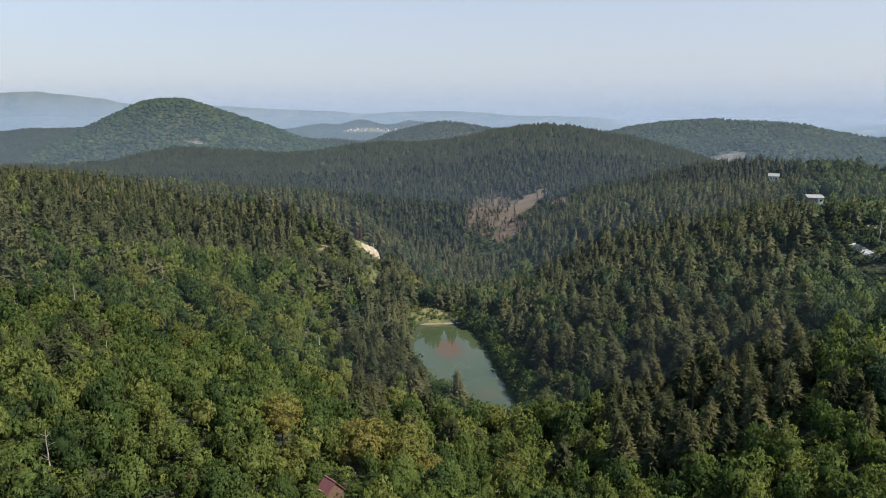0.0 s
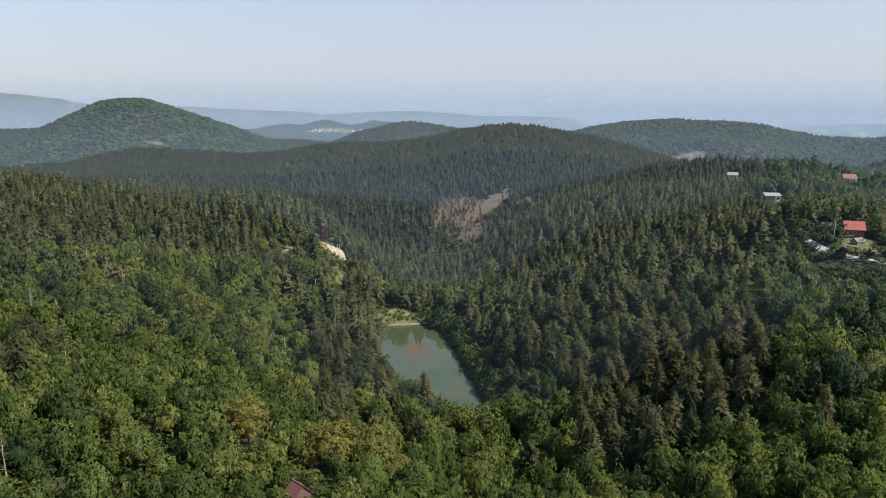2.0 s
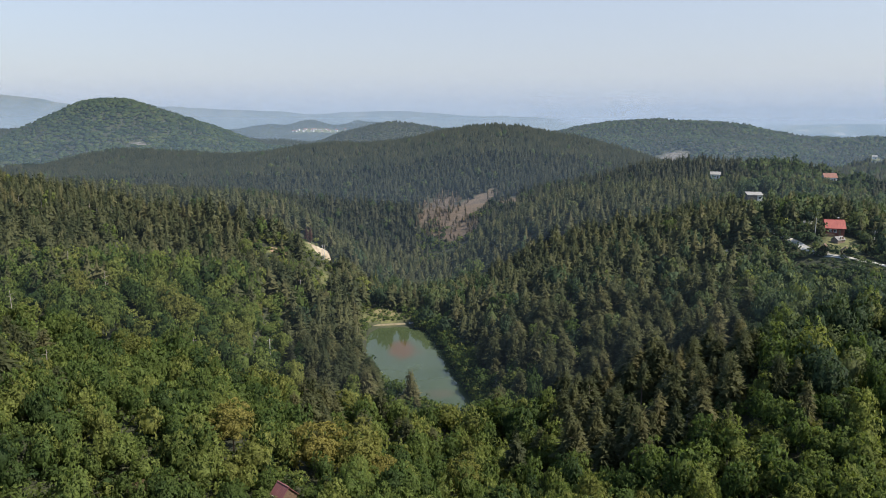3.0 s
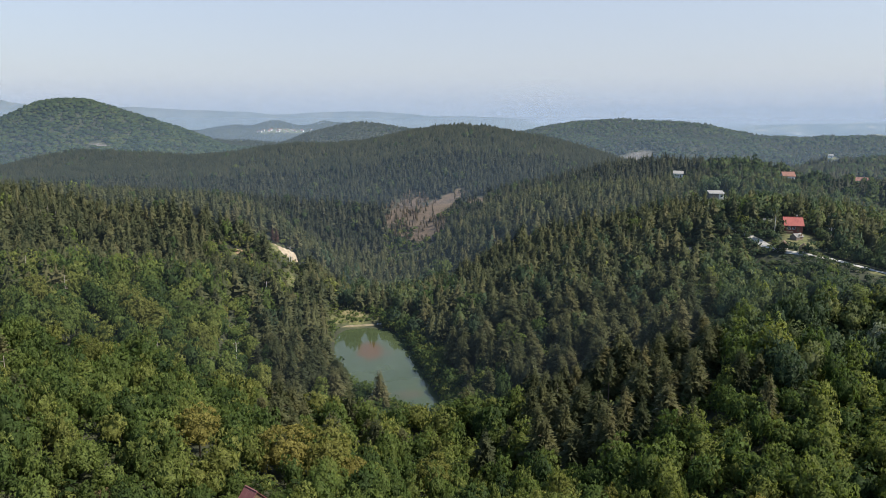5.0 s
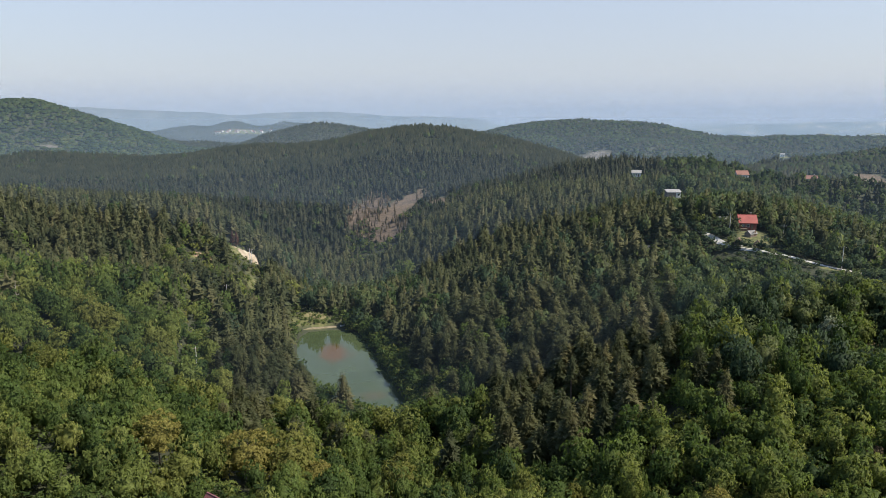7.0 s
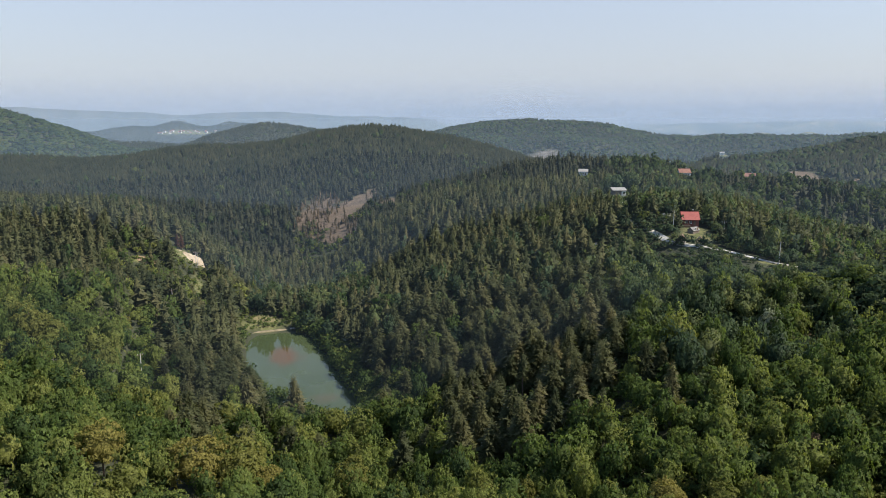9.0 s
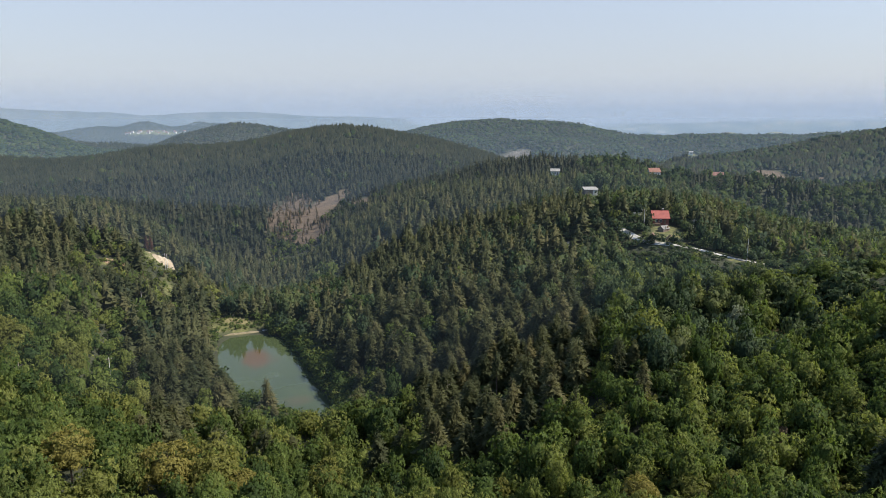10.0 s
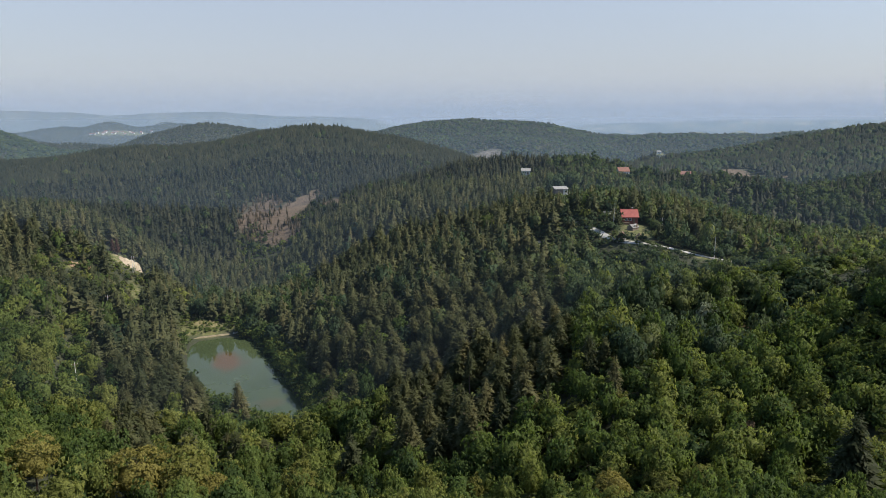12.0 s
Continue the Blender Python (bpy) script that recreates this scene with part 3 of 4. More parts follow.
            px = (fv[:, 0] * c - fv[:, 1] * s) * w + x[m][:, None] + lean[:, 0] * fv[:, 2] * h
            py = (fv[:, 0] * s + fv[:, 1] * c) * w + y[m][:, None] + lean[:, 1] * fv[:, 2] * h
            pz = fv[:, 2] * h + z[m][:, None]
            off = self.n + np.arange(len(m))[:, None, None] * len(fv)
            self.v.append(np.stack((px, py, pz), -1).reshape(-1, 3))
            self.b.append(np.stack((fb[:, 0] * c - fb[:, 1] * s, fb[:, 0] * s + fb[:, 1] * c, fb[:, 2] + 0 * c), -1).reshape(-1, 3))
            tint = rng.random(len(m))
            self.t.append((ft[None] + off).reshape(-1, 3))
            self.q.append((fq[None] + off).reshape(-1, 4))
            self.tt.append(np.repeat(tint, len(ft)))
            self.tq.append(np.repeat(tint, len(fq)))
            self.n += len(m) * len(fv)

    def link(self, name, label, mat, category="trees"):
        me = mesh_of(name, np.concatenate(self.v), np.concatenate(self.t), np.concatenate(self.q), [mat], np.concatenate(self.tt + self.tq), bend=np.concatenate(self.b))
        return tagged(new(name, me), label, category, kind="stuff")


def view_share(x, y):
    """The share of its full height left to a plant, to keep the camera's view open."""
    low = np.ones(np.shape(x))
    for cx, cy, a, b, deg, share in VIEW_GAPS:
        low = low * (1 - (1 - share) * np.clip(within(x, y, [(cx, cy, a, b, deg)]) * 4, 0, 1))
    return low


def sizes(x, y, leafy):
    """Crown width and height of each tree, cut lower where the camera looks past to the road, the glades and the lake.
    """
    n = len(x)
    grow = np.where(leafy, rng.uniform(0.6, 1.4, n), rng.uniform(0.72, 1.25, n))
    wide = np.where(leafy, rng.uniform(4.6, 7.6, n), np.where(np.hypot(x, y) < 230, 1.0, 1.14) * rng.uniform(6.0, 8.4, n)) * (0.4 + 0.6 * grow)
    tall = np.where(leafy, 8.8, 13.5) * grow
    # trees made smaller by distance from the camera, to fit crown sizes in its view
    view_shrink = np.where(leafy, 0.75 * np.clip((175 - np.hypot(x, y)) / 25, 0, 1), np.clip((np.hypot(x, y) - 220) / 200, 0, 1))
    wide, tall = wide * (1 - 0.24 * view_shrink), tall * (1 - np.where(leafy, 0.2, 0.1) * view_shrink)
    low = np.clip((within(x, y, GLADES[:3] + GLADES[4:], 8.0)) * 3.0, 0, 1)
    tall = tall * (1 - 0.4 * low)
    wide = wide * (1 - 0.3 * low)
    low = view_share(x, y)
    tall, wide = tall * low, wide * (0.4 + 0.6 * low)
    tall = tall * np.where((within(x, y, PATCHES, 2) > 0), 0.6, 1)
    tall = tall * np.where((shore_distance(x, y) < 14) & leafy & (y < 298), 0.6, 1)
    return wide, tall


x, y = scatter(4.7, 72, 500)
leafy = rng.random(x.shape) < leafy_share(x, y)
keep = rng.random(x.shape) < np.where(leafy, np.where(np.hypot(x, y) < 170, 1.0, 0.93), 0.72 + 0.25 * np.clip((np.hypot(x, y) - 220) / 200, 0, 1))
x, y, leafy = x[keep], y[keep], leafy[keep]
wide, tall = sizes(x, y, leafy)
dist = np.hypot(x, y)
seen = np.abs(np.degrees(np.arctan2(x, y)) - 9) < 44
single = np.zeros(x.shape, bool)
for k in (leafy, ~leafy):
    order = np.argsort(np.where(k & seen & (dist > 70), dist, 1e9))[:300]
    single[order] = True

acacia = leafy & (np.degrees(np.arctan2(x, y)) + 9 * soft_noise(x, y, 40, 12) > 23) & (dist > np.where(np.degrees(np.arctan2(x, y)) < 36, 160, 178) + 25 * soft_noise(x, y, 15, 5)) & (rng.random(x.shape) < 0.85)
acacia |= leafy & (dist > 262) & (np.degrees(np.arctan2(x, y)) > -8) & (rng.random(x.shape) < 0.8)
bearing = np.degrees(np.arctan2(x, y))
hazel = leafy & ~acacia & (rng.random(x.shape) < np.where((bearing > 18) & (dist < 150), 0.85, np.where((bearing > 30) & (dist < 330), 0.12 + 0.7 * np.clip((bearing - 40) / 4, 0, 1), np.where((dist < 172) & (bearing < 19) & (soft_noise(x, y, 30, 21) > -0.35), 0.6, np.where(dist < 150, 0.12, 0.03)))))
hazel |= leafy & (within(x, y, [ALLEY]) > 0)
hazel |= leafy & (bearing > 41) & (dist < 330) & (rng.random(x.shape) < 0.6)
acacia &= ~hazel
LEAF_B = [broadleaf(20 + i, 46, 10, 0.052) for i in range(9)]
LEAF_C = [broadleaf(40 + i, 24, 4, 0.105) for i in range(9)]
PINE_B = [pine(60 + i, 17, 8, 1, 1.06, 0.18, 0.62) for i in range(9)]
PINE_C = [pine(80 + i, 12, 6, 0, 1.2, 0.16, 0.7) for i in range(9)]
for k, forms_b, forms_c, mat, name, label in (
        (acacia, LEAF_B, LEAF_C, SHADY_LOCUST, "acacia_wood", "dense blue-green acacia woodland on the ridge"),
        (hazel, LEAF_B, LEAF_C, LIGHT_LEAF, "hazel_wood", "light olive-green hazel and birch scrub"),
        (leafy & ~acacia & ~hazel, LEAF_B, LEAF_C, LEAF, "broadleaf_wood", "dense green broadleaf woodland on the slopes"),
        (~leafy, PINE_B, PINE_C, NEEDLE, "pine_wood", "dense dark green pine forest on the slopes")):
    wood = Wood()
    for forms, m in ((forms_b, k & ~single & (dist < 265)), (forms_c, k & ~single & (dist >= 265))):
        wood.plant(forms, x[m], y[m], wide[m], tall[m])
    wood.link(name, label, mat)

ux, uy = scatter(3.3, 85, 570)
keep = ((np.hypot(ux, uy) < 230) & (rng.random(ux.shape) < np.where(np.hypot(ux, uy) < 150, 0.88, 0.32))) | ((np.hypot(ux, uy) < 345) & (rng.random(ux.shape) < 0.18)) | ((ux > 110) & (uy < 300) & (np.hypot(ux, uy) < 340) & (rng.random(ux.shape) < 0.8)) | ((within(ux, uy, [s[:5] for s in VIEW_GAPS]) > 0) & (rng.random(ux.shape) < 0.75)) | ((within(ux, uy, GLADES[:16], 13) > 0) & (rng.random(ux.shape) < 0.75))
keep &= within(ux, uy, [(167.5, 144, 9, 7, -49)]) < 0
ux, uy = ux[keep], uy[keep]
LOW = [broadleaf(140 + i, 10, 4, 0.15, -0.2, 0.7) for i in range(8)]
LOW_NEAR = [broadleaf(160 + i, 20, 6, 0.085, -0.3, 0.7) for i in range(8)]
sx, sy = scatter(2.7, 105, 262)
keep = (np.degrees(np.arctan2(sx, sy)) > 36.5) & (within(sx, sy, [(168.5, 143, 11, 8, -49)]) < 0)
ux, uy = np.concatenate((ux, sx[keep])), np.concatenate((uy, sy[keep]))
# bushes that hang over the eastern shore, and shrubs placed to hide stretches of road from the camera
hx, hy = rng.uniform(8, 36, 1400), rng.uniform(200, 305, 1400)
keep = (shore_distance(hx, hy) > 0.6) & (shore_distance(hx, hy) < 6)
ux, uy = np.concatenate((ux, hx[keep])), np.concatenate((uy, hy[keep]))
hx, hy = np.array([(164.3, 273.4), (164.8, 271.4), (166.2, 262.3), (166.7, 259.6), (166.9, 256.5), (167.1, 253.4), (166.9, 249.9), (166.7, 246.4), (166.3, 243.0), (165.1, 226.8), (165.8, 220.6), (166.0, 218.6), (166.5, 217.0), (167.0, 215.3), (169.6, 206.2), (171.9, 200.4), (172.3, 198.7), (172.7, 197.0), (173.1, 195.3)]).T
ux, uy = np.concatenate((ux, hx)), np.concatenate((uy, hy))
shady = (np.degrees(np.arctan2(ux, uy)) > 20) & (np.hypot(ux, uy) > 170)
for k, mat, label in ((~shady, LEAF, "green shrubs and saplings between the trees"), (shady, SHADY_LOCUST, "blue-green acacia saplings and shrubs on the ridge")):
    wood = Wood()
    low = np.clip(view_share(ux[k], uy[k]) * 2.4, 0.5, 1)
    uw, uh = rng.uniform(2.8, 5.0, k.sum()) * low, rng.uniform(2.0, 4.8, k.sum()) * low
    close = np.hypot(ux[k], uy[k]) < 172
    for forms, m in ((LOW_NEAR, close), (LOW, ~close)):
        wood.plant(forms, ux[k][m], uy[k][m], uw[m], uh[m])
    wood.link("undergrowth", label, mat, "shrubs")

# tussocks and low bushes in the clearings
open_land = [(cx, cy, a + 1, b + 1, deg) for cx, cy, a, b, deg in GLADES[:4] + GLADES[7:16]]
gx, gy = [], []
for cx, cy, a, b, deg in open_land:
    n = int(a * b * (0.5 if b > 16 else 1.1))
    r, th = np.sqrt(rng.random(n)), rng.uniform(0, 6.283, n)
    u, v = a * r * np.cos(th), b * r * np.sin(th)
    c, s = math.cos(radians(deg)), math.sin(radians(deg))
    gx.append(cx + u * c - v * s)
    gy.append(cy + u * s + v * c)
gx, gy = np.concatenate(gx), np.concatenate(gy)
keep = (shore_distance(gx, gy) > 4) & (np.hypot(gx + 44.5, (gy - 399) * 2) > 9) & (np.hypot(gx + 21, gy - 124) > 4)
gx, gy = gx[keep], gy[keep]
wood = Wood()
wood.plant([broadleaf(190 + i, 7, 4, 0.17, -0.1) for i in range(5)], gx, gy, rng.uniform(0.7, 2.4, len(gx)), rng.uniform(0.4, 1.7, len(gx)), 0.1)
wood.link("tussocks", "rough grass tussocks and low bushes in the clearings", LIGHT_LEAF, "grass")

# scorched, thin conifers left standing on the bare patch
bx, by = rng.uniform(-20, 130, 3000), rng.uniform(500, 660, 3000)
keep = (within(bx, by, PATCHES, 3) > 0) & (rng.random(bx.shape) < np.clip(0.62 - (bx - 20) / 95 + 0.25 * soft_noise(bx, by, 9, 33), 0.05, 0.8) * 0.75)
bx, by = bx[keep], by[keep]
wood = Wood()
wood.plant([pine(170 + i, 8, 5, 0, 0.9, 0.25) for i in range(5)], bx, by, rng.uniform(2.0, 3.6, len(bx)), rng.uniform(4.0, 9.5, len(bx)))
wood.link("scorched_wood", "thin brown scorched conifers on a bare slope", DEAD)

FAR_PINE, FAR_LEAF = [pine(210 + i, 7, 5, 3, 1.25, 0.14, 0.8) for i in range(12)], [far_crown(i) for i in range(8)]
for near, far, cell, fp, fl, tag in ((500, 790, 5.3, FAR_PINE, FAR_LEAF, "far"),
                                     (790, 1120, 5.7, [far_pine(i + 20) for i in range(12)], [hill_crown(i + 30) for i in range(9)], "farther"),
                                     (1120, 2100, 6.9, [farthest(i, True) for i in range(6)], [hill_crown(i) for i in range(9)], "distant"),
                                     (2100, 2850, 9.5, [farthest(i, True) for i in range(6)], [farthest(i + 9, False) for i in range(6)], "faint")):
    fx, fy = scatter(cell, near, far)
    fleafy = rng.random(fx.shape) < leafy_share(fx, fy)
    fw, fh = sizes(fx, fy, fleafy)
    fw, fh = np.where(fleafy, fw, fw * rng.uniform(0.75, 1.15, len(fw))), np.where(fleafy, fh, fh * 0.98)
    fh = fh * (rng.uniform(0.72, 1.02, len(fh)) if near < 700 else rng.uniform(0.82, 0.98, len(fh)))
    if near == 790:
        fw = np.where(fleafy, fw, fw * 1.15)
    if near > 1000:
        fw, fh = fw * (np.where(fleafy, 1.3, 1.05) if near < 2000 else 1.2), fh * (0.66 if near < 2000 else 0.5)
        fw = np.where(fleafy, fw * rng.uniform(0.7, 1.5, len(fw)), fw)
    # both far materials are darkened copies, crown shade put into the leaf colour
    for k, forms, mat, kind in ((fleafy, fl, SHADED_LEAF, "broadleaf"), (~fleafy, fp, DARK_NEEDLE, "conifer")):
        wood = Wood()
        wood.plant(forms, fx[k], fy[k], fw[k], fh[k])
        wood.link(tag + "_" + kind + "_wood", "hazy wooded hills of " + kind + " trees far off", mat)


# ---- single trees of the near slopes ----
def stem(h, r0, r1, limbs, seed, reach):
    """A tapered trunk with limbs."""
    r = random.Random(seed)
    bm = bmesh.new()

    def tube(p, q, a, b, n=6):
        m = (q - p).to_track_quat("Z", "Y").to_matrix().to_4x4()
        rings = []
        for c, rad in ((p, a), (q, b)):
            rings.append([bm.verts.new(c + m.to_3x3() @ Vector((rad * math.cos(6.283 * i / n), rad * math.sin(6.283 * i / n), 0))) for i in range(n)])
        for i in range(n):
            bm.faces.new((rings[0][i], rings[0][(i + 1) % n], rings[1][(i + 1) % n], rings[1][i]))

    at = Vector((0, 0, -0.5))
    for i in range(4):
        to = Vector((r.uniform(-0.12, 0.12), r.uniform(-0.12, 0.12), h * (i + 1) / 4))
        tube(at, to, r0 + (r1 - r0) * i / 4, r0 + (r1 - r0) * (i + 1) / 4)
        at = to
    for i in range(limbs):
        z = h * r.uniform(0.35, 0.9)
        a = i * 2.4 + r.uniform(-0.4, 0.4)
        l = reach * r.uniform(0.6, 1.1)
        tube(Vector((0, 0, z)), Vector((l * math.cos(a), l * math.sin(a), z + l * r.uniform(0.3, 0.8))), r1 * 0.9, r1 * 0.3, 5)
    return bm


def tree(name, form, wide, tall, mat, seed, label, limbs=6, thick=0.2, group=""):
    """One tree: an Empty at its foot, the trunk and the crown."""
    ob = new(name)
    ob.empty_display_size = 0.5
    part("trunk", stem(tall * 0.85, thick, thick * 0.3, limbs, seed, wide * 0.28), BARK, ob)
    v, t, q, bend = form
    crown = new("crown", mesh_of("crown", v * np.array((wide, wide, tall)), t, q, [mat], bend=bend))
    crown.parent = ob
    return tagged(ob, label, "tree", group)


FORMS_A = ([broadleaf(100 + i, 105, 19, 0.030, -0.45, 0.88) for i in range(8)], [pine(120 + i, 19, 9, 2) for i in range(8)])
for k, forms, mat, name, label, w0, h0 in (
        (acacia, FORMS_A[0], SHADY_LOCUST, "acacia_tree", "feathery blue-green acacia tree on the ridge slope", 7.5, 9.5),
        (hazel, FORMS_A[0], LIGHT_LEAF, "hazel_tree", "light olive-green hazel tree on the near slope", 7.5, 9.5),
        (leafy & ~acacia & ~hazel, FORMS_A[0], LEAF, "broadleaf_tree", "leafy green broadleaf tree on the wooded slope", 7.5, 9.5),
        (~leafy, FORMS_A[1], NEEDLE, "pine_tree", "tall dark green pine with drooping branches in the forest", 6.0, 14.0)):
    made = {}
    for i in np.nonzero(k & single)[0]:
        v = int(rng.integers(0, len(forms)))
        foot = Vector((x[i], y[i], level(x[i], y[i]) - 0.2))
        m = Matrix.Translation(foot) @ Matrix.Rotation(rng.uniform(0, 6.283), 4, "Z") @ Matrix.Diagonal((wide[i] / w0, wide[i] / w0, tall[i] / h0, 1))
        if v not in made:
            made[v] = tree(name, forms[v], w0, h0, mat, v, label, 4 if name[0] == "p" else 7, group=name.replace("_", " ") + "s of the near slope")
            made[v].matrix_basis = m
        else:
            copy_thing(made[v], m)


# ---- haze: flat tinted sheets added across the view, haze put into their colour ----
FACING = 10.0


def straight_wall(distance, b):
    """Distance at bearing b of a straight line that lies so far off at its nearest."""
    return distance / np.cos(np.radians(b - FACING))


def haze_sheet(distance, amount, top, tone):
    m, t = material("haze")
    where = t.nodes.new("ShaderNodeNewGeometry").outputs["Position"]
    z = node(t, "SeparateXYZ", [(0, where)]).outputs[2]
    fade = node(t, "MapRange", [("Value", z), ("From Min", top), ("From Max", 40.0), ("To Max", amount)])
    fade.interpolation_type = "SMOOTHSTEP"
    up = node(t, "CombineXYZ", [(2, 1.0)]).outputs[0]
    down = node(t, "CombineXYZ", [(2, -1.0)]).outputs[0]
    sheet_face = node(t, "AddShader", [(0, node(t, "BsdfDiffuse", [("Color", tone), ("Normal", up)]).outputs[0]),
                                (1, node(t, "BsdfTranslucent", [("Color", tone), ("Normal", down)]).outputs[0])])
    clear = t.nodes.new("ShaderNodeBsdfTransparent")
    mix = node(t, "MixShader", [(0, fade.outputs[0]), (1, clear.outputs[0]), (2, sheet_face.outputs[0])])
    out(t, mix.outputs[0])
    m.cycles.use_bump_map_correction = False
    n = 2
    b = np.array((-52.0, 72.0))
    d = straight_wall(distance, b)
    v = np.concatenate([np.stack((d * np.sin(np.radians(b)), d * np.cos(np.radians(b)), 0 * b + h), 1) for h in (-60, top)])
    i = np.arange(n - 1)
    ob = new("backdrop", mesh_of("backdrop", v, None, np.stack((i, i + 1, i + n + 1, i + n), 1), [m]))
    tagged(ob, "flat pale blue sheet standing in for haze before the far hills", "haze", kind="structure")


for distance, amount, top in HAZE_SHEETS:
    haze_sheet(distance, amount, top, HAZE if distance < 3000 else MID_HAZE if distance < 3400 else FAR_HAZE)
# the last sheet carries the pale tone of the sky near the horizon
haze_sheet(3560, 0.83, 2200, HORIZON)


# ---- far mountains ----
FAR_WOOD = plain("far_woods", (0.03, 0.05, 0.035), (0.13, 0.13, 0.095), 0.95, 0.008, fine=5)


def field_material():
    """A far plain: pale fields, woods and bright specks of villages."""
    m, t = material("far_fields")
    where = t.nodes.new("ShaderNodeNewGeometry").outputs["Position"]
    long = node(t, "VectorMath", [(0, where), (1, (1.0, 1.0, 5.0))], op="MULTIPLY").outputs[0]
    cells = node(t, "TexVoronoi", [("Vector", long), ("Scale", 0.03)]).outputs["Color"]
    plots = node(t, "SeparateColor", [(0, cells)]).outputs[0]
    woods = node(t, "TexNoise", [("Vector", long), ("Scale", 0.006), ("Detail", 5.0), ("Roughness", 0.6)]).outputs[0]
    colour = ramp(t, plots, [(0.2, (0.07, 0.09, 0.05)), (0.6, (0.16, 0.16, 0.09)), (0.88, (0.26, 0.24, 0.17)), (0.98, (0.45, 0.43, 0.39))])
    colour = blend(t, ramp(t, woods, [(0.44, (0, 0, 0)), (0.56, (1, 1, 1))]), colour, (0.04, 0.06, 0.04))
    out(t, node(t, "BsdfPrincipled", [("Base Color", colour), ("Roughness", 0.95)]).outputs[0])
    return m


FIELDS = field_material()


def mountains(distance, b0, b1, crest, seed, rough=0.8, mat=FAR_WOOD, label="pale blue mountain range on the hazy horizon"):
    """A range seen from far: its crest as degrees above level at bearings from b0 to b1."""
    n = 160
    r = np.random.default_rng(seed)
    b = np.linspace(b0, b1, n)
    e = np.interp(b, np.linspace(b0, b1, len(crest)), crest)
    for k in range(5):
        e = e + rough * 0.035 / (k + 1) * np.sin(b * (0.7 + 0.9 * k) + r.uniform(0, 6.283))
    rows = []
    for f, g in ((-500, -1.0), (-160, 0.55), (0, 1.0), (200, 0.3)):
        d = straight_wall(distance + f * 0.4, b)
        peak = EYE + straight_wall(distance, b) * np.tan(np.radians(e))
        z = -60 + (peak + 60) * max(g, 0) if g >= 0 else np.full(n, -60.0)
        z = z + (0 if g in (1.0, -1.0) else 12) * np.sin(b * 2.1 + f)
        rows.append(np.stack((d * np.sin(np.radians(b)), d * np.cos(np.radians(b)), z), 1))
    v = np.concatenate(rows)
    i = (np.arange(3)[:, None] * n + np.arange(n - 1)).ravel()
    ob = new("backdrop", mesh_of("backdrop", v, None, np.stack((i, i + 1, i + n + 1, i + n), 1), [mat], smooth=True))
    tagged(ob, label, "mountains", kind="structure")


mountains(3410, -50, -17, (0.3, 0.9, 1.05, 0.95, 1.1, 1.25, 0.85, 0.0, -2), 1)
mountains(3190, -50, -19, (-0.6, -0.5, -0.5, -0.42, -0.45, -0.36, -0.3, -0.5), 6, 0.5)
mountains(3400, -27, -2, (-2, -0.2, 0.2, 0.32, 0.22, 0.05, -0.1, -0.4, -2), 2)
mountains(3200, -14, 17, (-2.5, -0.7, -0.25, 0.0, -0.05, -0.3, -0.4, -0.6, -2.5), 3)
mountains(3640, 4, 60, (-2, 0.2, 0.42, 0.45, 0.36, 0.48, 0.55, 0.4, 0.3), 4)
mountains(3130, 24, 60, (-3, -1.0, -0.78, -0.66, -0.6, -0.7, -0.95), 5, mat=FIELDS, label="low hazy hills with pale fields and far villages")


# ---- houses, sheds and poles ----
def box(bm, x0, x1, y0, y1, z0, z1):
    v = [bm.verts.new((x, y, z)) for z in (z0, z1) for x, y in ((x0, y0), (x1, y0), (x1, y1), (x0, y1))]
    for f in ((3, 2, 1, 0), (4, 5, 6, 7), (0, 1, 5, 4), (1, 2, 6, 5), (2, 3, 7, 6), (3, 0, 4, 7)):
        bm.faces.new([v[i] for i in f])
    return v


def boxes(*sides):
    bm = bmesh.new()
    for s in sides:
        box(bm, *s)
    return bm


ROOF_RED = plain("red_metal_roof", (0.24, 0.046, 0.034), (0.33, 0.075, 0.054), 0.5, 0.6, bump=0.1)
ROOF_TILE = plain("clay_tile_roof", (0.15, 0.065, 0.045), (0.24, 0.11, 0.075), 0.8, 1.2, bump=0.3)
ROOF_PINK = plain("faded_red_sheet_roof", (0.13, 0.05, 0.052), (0.21, 0.09, 0.09), 0.55, 0.9, bump=0.15)
ROOF_WHITE = plain("pale_sheet_roof", (0.20, 0.192, 0.175), (0.32, 0.31, 0.285), 0.6, 0.8)
ROOF_GREY = plain("weathered_grey_roof", (0.13, 0.12, 0.115), (0.26, 0.245, 0.23), 0.8, 1.0)
WALL_RED = plain("dark_red_boards", (0.10, 0.025, 0.018), (0.19, 0.05, 0.035), 0.75, 1.4, bump=0.2)
WALL_WHITE = plain("white_render", (0.55, 0.53, 0.49), (0.75, 0.73, 0.69), 0.85, 0.7)
WALL_BROWN = plain("bare_brown_blockwork", (0.13, 0.10, 0.08), (0.24, 0.19, 0.155), 0.9, 1.0)
TIMBER = plain("brown_timber", (0.07, 0.045, 0.028), (0.17, 0.11, 0.07), 0.8, 2.5, bump=0.2)
GLASS = plain("dark_window_glass", (0.02, 0.025, 0.03), (0.035, 0.04, 0.045), 0.08, 0.5)
GRAVEL = plain("pale_gravel", (0.36, 0.34, 0.30), (0.62, 0.60, 0.55), 0.95, 0.5, bump=0.4)
